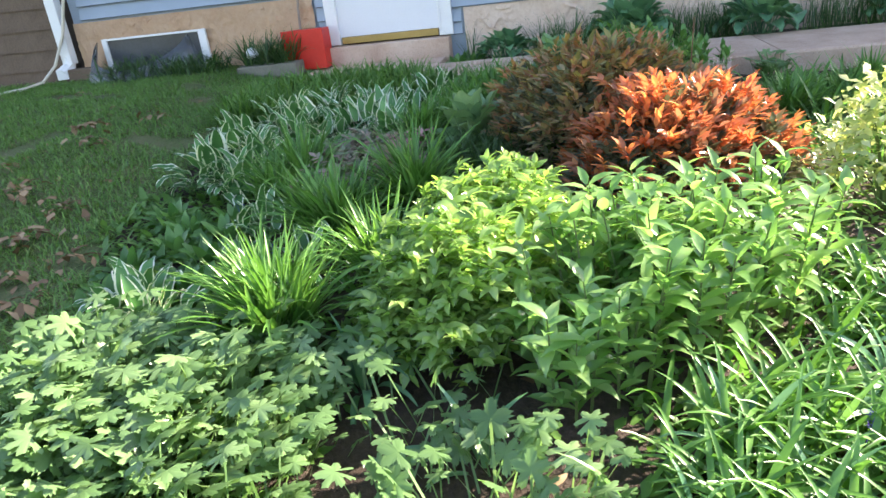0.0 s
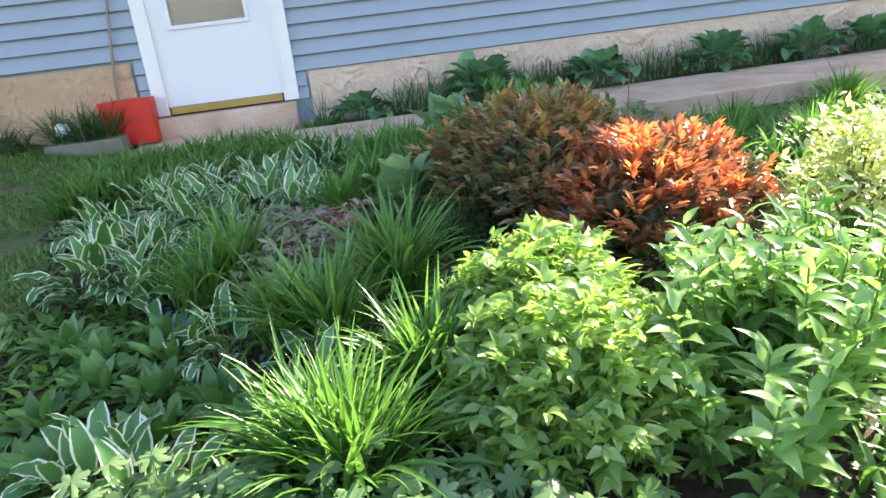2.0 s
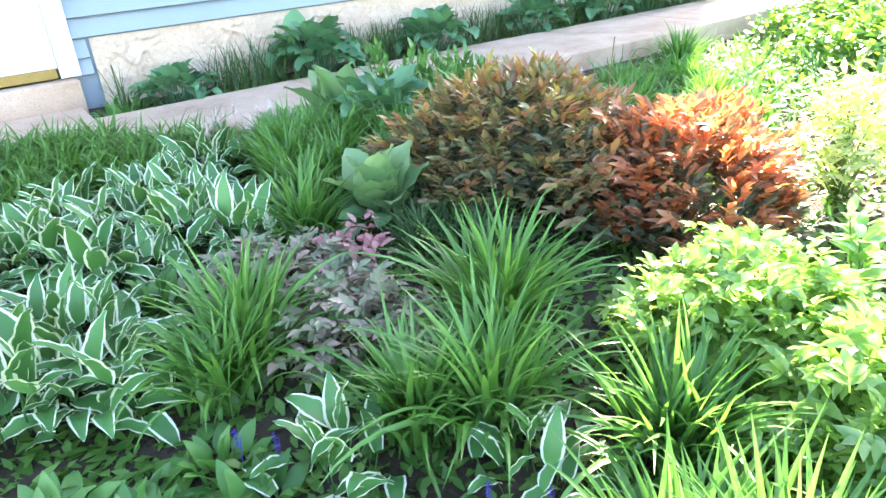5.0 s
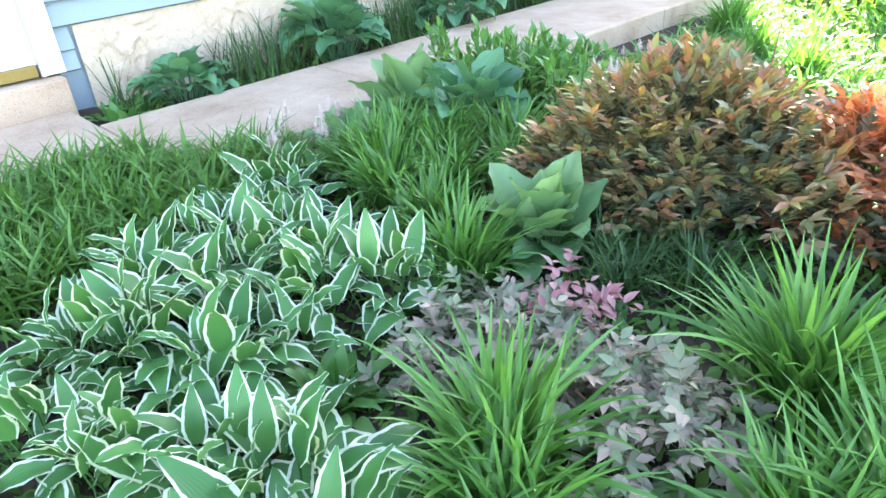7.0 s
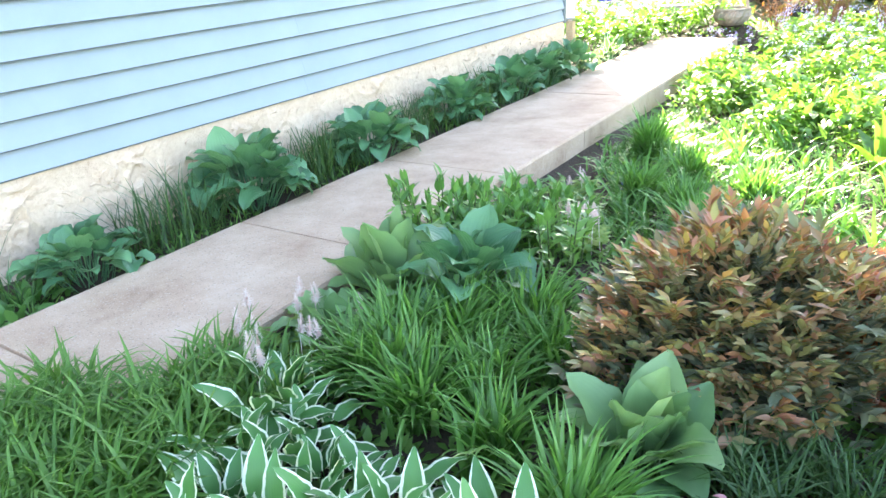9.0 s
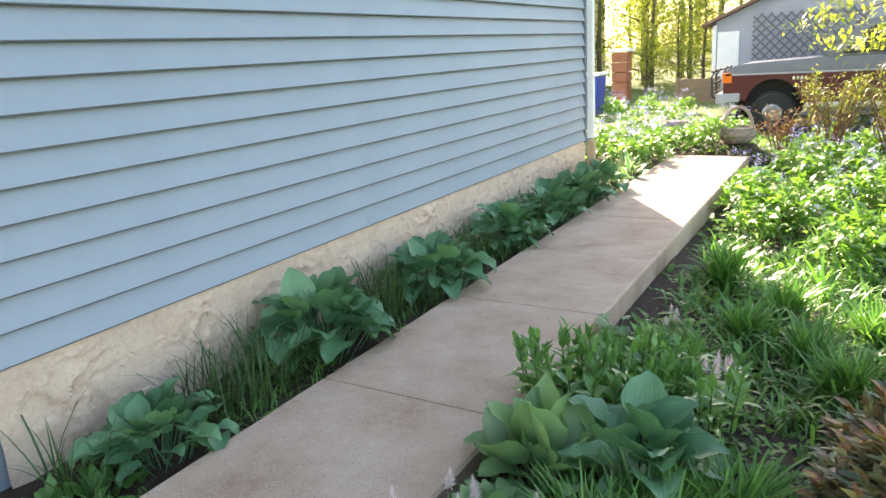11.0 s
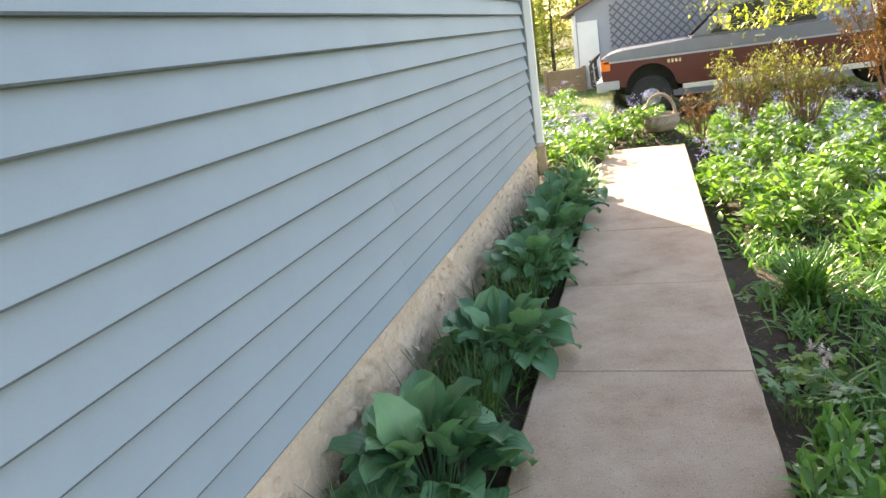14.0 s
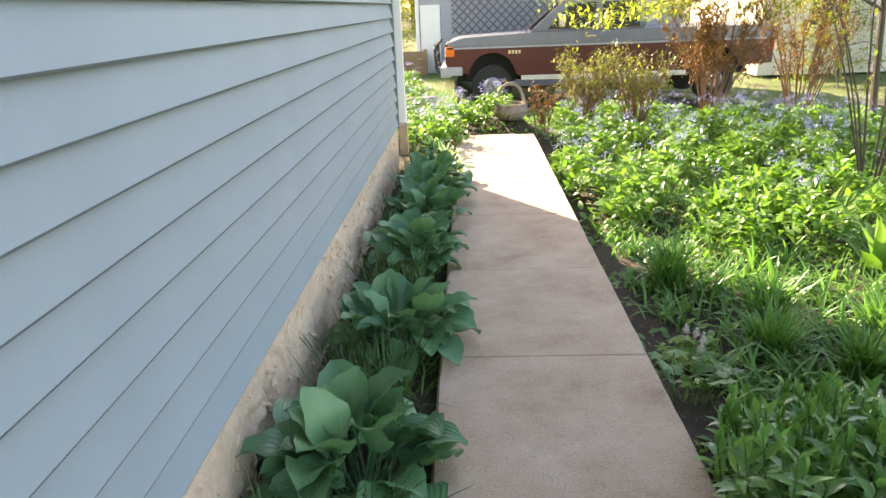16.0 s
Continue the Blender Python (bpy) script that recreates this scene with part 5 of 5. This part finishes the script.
def garage():
    z = float(ground_z(-4, 18))
    g = base("garage", "cream garage wall beyond the house corner", "building", "", -8.6, 19.5, z)
    part("wall", boxes((-4.0, 3.15, 0.0, 5.0, 0.0, 2.9)), M_CREAM, g)
    part("corner_board", boxes((3.08, 3.19, -0.03, 0.05, 0.0, 2.9), bevel=0.006), M_SHEDDK, g)
    part("roof", prism(bmesh.new(), [(-4.3, 2.92), (3.45, 2.92), (-0.4, 4.4)], -0.3, 5.3), M_ROOF, g)
    zb = float(ground_z(-2.2, 13.2))
    b = base("recycling_bin", "blue plastic wheeled recycling bin with a white lid", "bin", "", -2.2, 13.2, zb)
    bm = boxes((-0.26, 0.26, -0.28, 0.28, 0.04, 0.78), bevel=0.03)
    for v in bm.verts:
        k = 0.82 + 0.18 * v.co.z / 0.78
        v.co.x *= k
        v.co.y *= k
    part("tub", bm, M_BIN, b)
    part("lid", boxes((-0.29, 0.29, -0.31, 0.31, 0.785, 0.84), bevel=0.02), M_WHITE, b)
    zh = float(ground_z(-3.1, 18))
    h = base("stacked_boxes", "stack of red-brown wooden boxes", "crate", "", -2.64, 16.9, zh)
    part("lid", boxes((-0.24, 0.24, -0.25, 0.25, 1.176, 1.25), bevel=0.01), M_WHITE, h, "pale flat lid")
    for k in range(5):
        part("wooden_box", boxes((-0.18, 0.18, -0.22, 0.22, 0.02 + k * 0.23, 0.235 + k * 0.23), bevel=0.008), M_REDWOOD, h)
    zr = float(ground_z(-1, 15))
    rb = base("raised_bed", "old wooden raised bed box by the shed", "planter box", "", -0.72, 16.0, zr)
    for k in range(3):
        part("plank", boxes((-0.38, 0.38, -0.02, 0.02, 0.02 + k * 0.17, 0.18 + k * 0.17), bevel=0.006), M_WOOD, rb)
        part("plank", boxes((-0.38, -0.34, 0.021, 0.7, 0.02 + k * 0.17, 0.18 + k * 0.17), bevel=0.006), M_WOOD, rb)
        part("plank", boxes((0.34, 0.38, 0.021, 0.7, 0.02 + k * 0.17, 0.18 + k * 0.17), bevel=0.006), M_WOOD, rb)
    for x in (-0.42, 0.42):
        part("post", boxes((x - 0.035, x + 0.035, -0.04, 0.04, 0.0, 0.56), bevel=0.006), M_WOOD, rb)
    tagged(part("fallen_log", tube(bmesh.new(), [(-1.5, 9.8, float(ground_z(-1.5, 9.8)) + .08), (-0.7, 10.3, float(ground_z(-.7, 10.3)) + .10), (0.1, 10.9, float(ground_z(.1, 10.9)) + .08)], [0.10, 0.11, 0.09], 8), M_BASKET), "grey weathered log edging the bed", "log")


garage()


def shrub(name, label, x, y, h, rx, stems, leaves, leaf, material, seed, lo=0.3, bark=None):
    """Many bare stems that fork upwards, with small leaves near their tips."""
    r = random.Random(seed)
    gz = float(ground_z(x, y)) - 0.01
    b = base(name, label, "shrub", "", x, y, gz)
    pts = []
    for i in range(stems):
        a, d = r.uniform(0, 6.283), rx * r.random() ** 0.5
        tip = Vector((math.cos(a) * d, math.sin(a) * d, h * r.uniform(0.65, 1.0)))
        p0 = Vector((math.cos(a) * 0.09 * r.random(), math.sin(a) * 0.09 * r.random(), 0))
        m1 = p0.lerp(tip, 0.35) + Vector((r.gauss(0, .04), r.gauss(0, .04), 0.10 * h))
        m2 = p0.lerp(tip, 0.7) + Vector((r.gauss(0, .05), r.gauss(0, .05), 0.06 * h))
        bm = tube(bmesh.new(), [p0, m1, m2, tip], [0.011, 0.008, 0.006, 0.003], 5)
        for k in range(4):
            q = p0.lerp(tip, 0.45 + 0.13 * k)
            e = q + Vector((r.gauss(0, .13), r.gauss(0, .13), r.uniform(.05, .22) * h))
            tube(bm, [q, q.lerp(e, 0.5) + Vector((0, 0, 0.01)), e], [0.005, 0.004, 0.002], 4)
            pts += [(q.lerp(e, u), 1) for u in (0.3, 0.5, 0.7, 0.85, 1.0)]
        part("branch", bm, bark or M_TWIG, b)
        pts += [(m2.lerp(tip, u), 1) for u in (0.2, 0.5, 0.8, 1.0)]
    ps = []
    for p, _ in pts:
        for k in range(leaves):
            ps.append(turned(leaf[r.randrange(len(leaf))], spin(p.x + r.gauss(0, .03), p.y + r.gauss(0, .03), p.z + r.gauss(0, .03), r.uniform(0, 6.3), r.uniform(-.4, .9), r.uniform(.7, 1.3))))
    if ps:
        tagged(part("foliage", as_mesh(name + "_leaves", ps, material), None, b), kind="stuff")
    return b


shrub("flowering_shrub", "twiggy shrub with small yellow-green leaves", 2.05, 9.3, 1.08, 0.50, 30, 2, SLEAF, L_SHRUB, 21)
shrub("flowering_shrub", "twiggy shrub with small yellow-green leaves", 2.75, 9.4, 1.1, 0.50, 30, 2, SLEAF, L_SHRUB, 22)
shrub("flowering_shrub", "tall shrub with rusty orange young leaves", 3.75, 9.7, 1.9, 0.8, 26, 9, SLEAF, L_RUST, 23)
shrub("flowering_shrub", "tall shrub with rusty orange young leaves", 5.1, 10.1, 2.0, 0.8, 18, 6, SLEAF, L_RUST, 24)
shrub("bare_shrub", "tall bare-stemmed shrub with few leaves", 3.85, 5.95, 2.1, 0.75, 9, 1, SLEAF, L_SHRUB, 25, bark=M_BARK)
shrub("twiggy_perennial", "dry reddish twigs beside the basket", 1.55, 9.2, 0.62, 0.22, 10, 1, SLEAF, L_RUST, 26)


def overhanging_tree():
    """A young tree whose upper boughs droop over the drive side of the bed."""
    r = random.Random(27)
    x, y = 6.0, 9.9
    b = base("young_tree", "young tree with drooping yellow-green branches", "tree", "", x, y, float(ground_z(x, y)) - 0.02)
    part("trunk", tube(bmesh.new(), [(0, 0, 0), (-0.05, 0.03, 0.9), (-0.12, 0, 1.9), (-0.10, 0.05, 2.9)], [0.05, 0.045, 0.035, 0.02], 8), M_BARK, b)
    ps = []
    for k in range(15):
        ex, ey, ez = r.uniform(-4.6, -0.6), r.uniform(-0.7, 0.7), r.uniform(1.55, 2.0)
        z0 = r.uniform(1.5, 2.5)
        pts = [(-0.1, 0, z0), (ex * 0.4, ey * 0.4, max(z0, ez) + 0.25), (ex * 0.75, ey * 0.8, ez + 0.20), (ex, ey, ez - 0.10)]
        part("branch", tube(bmesh.new(), pts, [0.022, 0.014, 0.009, 0.003], 5), M_BARK, b)
        for j in range(200):
            q = r.uniform(0.35, 1.0) ** 0.7 * 2.999
            a, c, u = pts[int(q)], pts[int(q) + 1], q - int(q)
            p = [a[n] + (c[n] - a[n]) * u for n in range(3)]
            ps.append(turned(SLEAF[r.randrange(4)], spin(p[0] + r.gauss(0, .10), p[1] + r.gauss(0, .10), p[2] + r.gauss(0, .06), r.uniform(0, 6.3), r.uniform(-.5, .8), r.uniform(1.2, 2.0))))
    tagged(part("foliage", as_mesh("young_leaves", ps, L_TREE), None, b), kind="stuff")


overhanging_tree()


# ---- flowering beds in the sun ----
def bluebell_plant(seed, heads):
    r = random.Random(seed)
    b = bush("bluebells", "Virginia bluebells with broad fresh leaves and blue flower clusters", "bluebell", 0, -60, 0.20, 0.20, 0.32, 34, 6, BLEAF, L_BLUE, 4, seed=seed, group="bluebells", spread=0.045)
    ps = []
    for i in range(heads):
        a, d, h = r.uniform(0, 6.28), 0.2 * r.random() ** 0.5, r.uniform(0.36, 0.47)
        for k in range(16):
            ps.append(turned(blade(0.034, 0.024, r.uniform(60, 120), 20, 1, 3, "lance", 0.5), spin(math.cos(a) * d + r.gauss(0, .02), math.sin(a) * d + r.gauss(0, .02), h + r.gauss(0, .018), r.uniform(0, 6.3), r.uniform(-.5, .5))))
    tagged(part("blossom", as_mesh("blossom", ps, P_BLUE), None, b, "lavender-blue bell flowers"), kind="stuff")
    return b


def beds():
    r = random.Random(77)
    protos = [bluebell_plant(s, n) for s, n in ((101, 7), (102, 6), (103, 1), (104, 1))]
    spots = []
    tries = 0
    while len(spots) < 74 and tries < 9000:
        tries += 1
        x, y = r.uniform(1.5, 6.2), r.uniform(4.6, 10.6)
        if (x < 2.2 and y < 5.2) or (y > 8.2 and x < 1.7) or x - 1.45 > (y - 3.2) * 1.1:
            continue
        if all((x - a) ** 2 + (y - b) ** 2 > 0.15 for a, b in spots):
            spots.append((x, y))
    spots += [(0.30, 8.4), (0.55, 8.7), (0.15, 8.0), (0.9, 8.75), (-0.2, 8.6), (0.5, 9.2), (0.0, 9.3), (-0.5, 9.0), (1.0, 9.3), (0.2, 7.4), (-0.1, 7.7), (0.35, 7.7), (-0.5, 8.1), (-0.9, 8.7), (-1.0, 9.6), (-0.4, 10.0), (-1.4, 10.6), (-0.8, 11.2), (-1.9, 11.4), (-1.3, 12.1), (-0.3, 11.7), (-2.4, 12.6), (-1.7, 13.2), (-0.9, 12.9), (-2.9, 13.8), (-2.2, 14.4), (-1.3, 14.2), (-0.5, 13.6)]
    for i, (x, y) in enumerate(spots):
        m = Matrix.Translation((x, y, float(ground_z(x, y)) - 0.01)) @ Matrix.Rotation(r.uniform(0, 6.3), 4, 'Z')
        kind = i % 2 + (2 if y < 6.4 and i % 5 else 0)
        copy_thing(protos[kind], m)
    for i, (x, y) in enumerate(((2.9, 8.3), (4.0, 8.8), (2.1, 5.7), (3.2, 5.9))):
        protos[i].matrix_basis = Matrix.Translation((x, y, float(ground_z(x, y)) - 0.01))
    for x, y, n in ((2.40, 5.25, 18), (2.58, 5.15, 16), (2.76, 5.1, 12), (3.1, 5.2, 12), (3.4, 4.7, 12), (3.0, 4.2, 12)):
        leaf_plant("tulip_clump", "broad upright bright green bulb leaves", "bulb plant", "broad-leaved bulbs", x, y, TULIP, n, 0.07, 1.0)
    for i in range(46):
        x, y = r.uniform(2.2, 5.2), r.uniform(2.4, 5.0)
        if x > 2.2 + (y - 2.0) * 1.3 or (x < 3.6 and y < 2.6):
            continue
        leaf_plant("bluebell_clump", "curling strap leaves of a spring bulb clump", "bulb plant", "bulb clumps", x, y, IRISG, 18, 0.07, 1.05, leaf_name="blade", seed=i)
    bush("white_flowering_shrub", "sunlit shrub with small pale leaves", "shrub", 3.50, 2.70, 0.17, 0.20, 0.44, 120, 9, SLEAF, L_PALE, 30, seed=55, spread=0.05)
    bush("white_flowering_shrub", "sunlit shrub with small pale leaves", "shrub", 4.00, 3.25, 0.36, 0.36, 0.40, 240, 9, SLEAF, L_PALE, 30, seed=56, spread=0.05)
    leaf_plant("variegated_hosta", "white-edged hosta beside the downspout", "hosta", "variegated hostas", 0.42, 6.75, VARI, 30, 0.14, 0.9)
    leaf_plant("variegated_hosta", "white-edged hosta beside the downspout", "hosta", "variegated hostas", 0.30, 7.15, VARI, 26, 0.14, 0.9)


TULIP = variants("tulip_leaf", L_BLUE, 6, lambda i: blade(0.34, 0.095, 5 + i * 7, 12 + i * 6, 6, 3, "lance", 0.35, 0.03))
IRISG = variants("bulb_blade", L_DAY, 8, lambda i: blade(0.27, 0.020, 4 + i * 6, 45 + i * 13, 7, 3, "strap", 0.35, 0, 0, (i % 3 - 1) * 35))
beds()


# ---- lawn, ground cover, litter ----
def in_bed(x, y):
    return ~in_lawn(x, y) & (x > 1.36) & ((x - 4.74) ** 2 + (y - 1.44) ** 2 > 0.06)


L_THATCH = leafy("thatch", G((0.06, 0.11, 0.03), (0.10, 0.15, 0.04), (0.20, 0.15, 0.09)), 0.7, 0.15)
GRASS = [blade(0.04 + 0.010 * i, 0.0055, 5 + i * 9, 30 + 15 * i, 2, 2, "strap", 0) for i in range(5)]
TALL = [blade(0.16 + 0.02 * i, 0.011, 5 + i * 7, 35 + 12 * i, 4, 3, "strap", 0.35) for i in range(5)]
COVER = [blade(0.05, 0.026, 40 + 10 * i, 30, 2, 3, "lance", 0.2) for i in range(4)]
BROAD_LOW = [blade(0.085, 0.04, 45 + 10 * i, 35, 3, 3, "ovate", 0.25) for i in range(3)]
LITTER = [blade(0.05, 0.028, 75 + 8 * i, 40, 2, 3, "lance", 0.4, 0.15) for i in range(4)]
scatter("lawn_grass", patch(170000, lambda x, y: in_lawn(x, y) & (np.sin(3.1 * x + 2 * np.sin(2.3 * y)) * np.sin(3.7 * y + 1.4 * np.sin(3 * x)) + 0.5 * np.sin(11 * x + 5 * y) * np.sin(9 * y - 4 * x) < 0.72), 0.1, 5.6, -4.2, 1.2, 1), GRASS, L_LAWN, (-0.2, 0.6), seed=2, label="short uneven green lawn grass", category="grass")
scatter("grass_by_window", patch(520, lambda x, y: x > 0.12, 0.12, 0.55, -2.3, -1.2, 51), TALL, L_LIR, (-0.2, 0.4), (0.8, 1.5), seed=52, label="tall dark grass before the cellar window", category="grass")
scatter("lawn_thatch", patch(60000, in_lawn, 0.1, 6.0, -4.0, 0.2, 31), [blade(0.035, 0.005, 55 + i * 8, 30, 1, 2, "strap", 0) for i in range(4)], L_THATCH, (-0.2, 0.5), seed=32, label="short worn turf and thatch of the lawn", category="grass")
scatter("grass_by_walk", patch(10500, lambda x, y: (x > np.interp(y, [-0.5, 0.64, 0.68, 0.95], [1.07, 1.07, 1.36, 1.37])) & (x < 1.72 + 0.25 * np.clip(0.6 - y, 0, 1)) & (y < 1.02) & (y > -0.5), 1.0, 2.3, -0.5, 1.05, 3), TALL, L_GRASS, (-0.2, 0.5), (0.75, 1.45), seed=4, label="tall strappy grass along the walk", category="grass")
scatter("ground_cover", patch(26000, lambda x, y: in_bed(x, y) & ((x > 1.78) | (y < 2.5)) & ((x < 4.4) | (y < 1.1) | (y > 1.75)), 1.36, 5.3, -0.9, 3.2, 5), COVER, L_GRASS, (-0.4, 0.6), (0.5, 1.2), seed=6, label="low green ground cover between the plants", category="ground cover")
scatter("grass_under_hostas", patch(2600, lambda x, y: (y > 0.85) & (np.cos((y - 1.64) * 6.4) > 0.0), 0.10, 0.40, 0.8, 6.5, 7), [blade(0.24 + 0.025 * i, 0.007, 3 + i * 5, 10 + 9 * i, 4, 3, "strap", 0.35) for i in range(5)], L_LIR, (-0.22, 0.30), seed=8, label="thin dark stems between the hostas and the wall", category="grass")
scatter("grass_by_hostas", patch(1500, lambda x, y: (y > 0.85) & (np.sin(5 * y) + np.sin(13 * y + 4 * x) > -0.6), 0.16, 0.49, 0.8, 6.5, 61), TALL + BROAD_LOW, L_GRASS, (-0.2, 0.5), (0.35, 0.8), seed=62, label="low green blades under the hostas beside the walk", category="grass")
scatter("bed_foliage", patch(24000, lambda x, y: (x > 1.74) & (x - 1.45 < (y - 2.1) * 1.3), 1.4, 8.0, 2.2, 12.5, 9), TALL + COVER[:0], L_DAY, (-0.2, 0.6), (0.5, 1.1), seed=10, label="strappy green spring foliage filling the bed", category="foliage")
scatter("bed_leaves", patch(26000, lambda x, y: (x > 1.62) & (x - 1.45 < (y - 2.8) * 1.3) | (y > 8.3), -3.0, 8.0, 2.6, 12.5, 11, 0.04), BLEAF, L_BLUE, (-0.3, 0.7), (0.4, 1.0), seed=12, label="low leafy spring plants filling the bed", category="foliage")
scatter("far_grass", patch(30000, lambda x, y: (y > 11.5), -8, 16, 11.5, 24, 13), TALL, L_GRASS, (-0.2, 0.6), (0.4, 0.8), seed=14, label="rough sunlit grass by the drive", category="grass")
scatter("bed_edge_leaves", patch(1100, lambda x, y: ~in_lawn(x, y + 0.08) & (y < 0.1 + (x - 3.0) * 0.55), 3.1, 4.5, -0.35, 0.8, 21), BLEAF, L_GRASS, (-0.3, 0.6), (0.5, 1.0), seed=22, label="low green leaves along the edge of the bed", category="ground cover")
scatter("bed_edge_plants", patch(800, lambda x, y: (np.sin(7 * y + 3 * x) + np.sin(17 * y) > 0.2), 1.37, 1.72, 1.9, 5.6, 41), COVER + BROAD_LOW, L_GRASS, (-0.3, 0.6), (0.5, 1.1), seed=42, label="small green seedlings along the walk's edge", category="ground cover")
scatter("soil_litter", patch(1500, lambda x, y: x > 1.36, 1.37, 1.9, 1.6, 6.0, 43, 0.008), [blade(0.028, 0.008, 80 + 5 * i, 20, 1, 3, "lance", 0.3) for i in range(4)], L_DEAD, (-0.2, 0.3), (0.4, 1.1), seed=44, label="dry brown bits on the bare soil", category="leaf litter")
scatter("walk_debris", patch(140, lambda x, y: x > 0.5, 0.52, 1.33, 0.2, 8.0, 45, 0.003), [blade(0.016, 0.006, 86, 10, 1, 3, "lance", 0.3) for i in range(2)], L_DEAD, (-0.1, 0.1), (0.4, 1.1), seed=46, label="tiny dry bits lying on the concrete", category="leaf litter")
scatter("dead_leaves", patch(900, lambda x, y: in_lawn(x, y) | (x > 4.2), 0.4, 6.0, -4.0, 1.6, 15, 0.012), LITTER, L_DEAD, (-0.2, 0.3), (0.6, 1.4), seed=16, label="scattered brown dead leaves", category="leaf litter")


def leaf_piles():
    r = np.random.default_rng(8)
    pts = []
    for cx, cy, n in ((3.18, -0.96, 22), (3.3, -0.62, 18), (3.6, -0.54, 20), (2.16, -1.26, 24), (2.45, -1.05, 14), (1.9, -0.95, 12), (4.14, -0.21, 18), (3.95, -0.42, 14), (2.9, -1.3, 12), (3.8, -0.2, 12)):
        q = r.normal(0, 0.055, (n, 2)) + (cx, cy)
        pts.append(np.stack([q[:, 0], q[:, 1], ground_z(q[:, 0], q[:, 1]) + 0.05], -1))
    scatter("leaf_pile", np.vstack(pts), LITTER, L_DEAD, (-0.4, 0.6), (0.8, 1.5), seed=18, label="clumps of curled brown leaves on the lawn", category="leaf litter")


leaf_piles()


# ---- trees ----
def tree(seed, h=7.5, r0=0.14, leaves=5200, low=0.12, spread=2.2):
    r = random.Random(seed)
    b = base("tree", "tall woodland tree with fresh yellow-green leaves", "tree", "woodland trees", 0, 80, 0)
    bm = bmesh.new()
    tube(bm, [(0, 0, -0.1), (0.05, 0.02, h * 0.3), (-0.05, 0.06, h * 0.65), (0.03, 0, h)], [r0 * 1.2, r0, r0 * 0.6, 0.02], 8)
    ps = []
    for k in range(34):
        z = h * (low + (0.95 - low) * k / 33)
        a = k * 2.4
        ln = spread * (1.05 - 0.55 * k / 33) * r.uniform(0.6, 1.1)
        e = (math.cos(a) * ln, math.sin(a) * ln, z + ln * r.uniform(0.05, 0.4))
        m = (e[0] * 0.5, e[1] * 0.5, (z + e[2]) / 2 + 0.1)
        tube(bm, [(0, 0, z), m, e], [0.035, 0.02, 0.006], 5)
        for j in range(leaves // 34):
            q = r.uniform(0.3, 1.05)
            c = (e[0] * q + r.gauss(0, .28), e[1] * q + r.gauss(0, .28), z + (e[2] - z) * q + r.gauss(0, .22))
            ps.append(turned(TLEAF[r.randrange(4)], spin(*c, r.uniform(0, 6.3), r.uniform(-.5, 1.0), r.uniform(0.6, 1.3))))
    part("trunk", bm, M_BARK, b)
    part("crown", as_mesh("crown", ps, L_TREE), None, b)
    return b


def woods():
    r = random.Random(9)
    protos = [tree(s, 7.5 + i, low=0.05) for i, s in enumerate((61, 62, 63))]
    spots = [(-3.9, 24.0), (-1.6, 31), (-6.5, 33), (1.5, 32), (-0.5, 34), (4.5, 31), (7.5, 30), (10.5, 30), (-9.5, 35), (-3, 36), (2.5, 36), (6.5, 35), (-7.5, 38), (13.5, 30), (10, 35), (-12, 38), (16, 30), (15, 22), (18, 13), (-4.8, 31), (-2.6, 33), (0.3, 30)]
    low = [(-3.2, 22, 0.42), (-2.4, 23.5, 0.5), (-1.6, 21.5, 0.36), (-4.2, 25, 0.55), (-1.0, 24, 0.45), (-2.9, 20.2, 0.26), (-2.0, 20, 0.25), (-5, 22.5, 0.5), (0.2, 26, 0.5), (-3.4, 27, 0.6), (8.5, 17, 0.4), (10, 19, 0.5)]
    spots += [q[:2] for q in low]
    for i, (x, y) in enumerate(spots):
        y += 13 * (y > 29.5)
        m = Matrix.Translation((x, y, float(ground_z(x, y)))) @ Matrix.Rotation(r.uniform(0, 6.3), 4, 'Z') @ Matrix.Scale(r.uniform(0.85, 1.2) if i < len(spots) - len(low) else low[i - len(spots)][2], 4)
        if i < 3:
            protos[i].matrix_basis = m
        else:
            copy_thing(protos[i % 3], m)


woods()
nb = base("neighbour_house", "pale neighbouring house beyond the beds", "house", "", 8.0, 19.0, -0.6)
part("wall", boxes((0.0, 6.0, 0.0, 6.0, 0.0, 3.8)), M_CREAM, nb)
part("roof", prism(bmesh.new(), [(-0.4, 3.8), (6.4, 3.8), (3.0, 5.6)], -0.4, 6.4), M_ROOF, nb)
for wx in (1.2, 3.8):
    part("window", boxes((wx, wx + 0.9, -0.03, 0.02, 1.2, 2.5), bevel=0.01), M_TRUCKGLASS, nb)
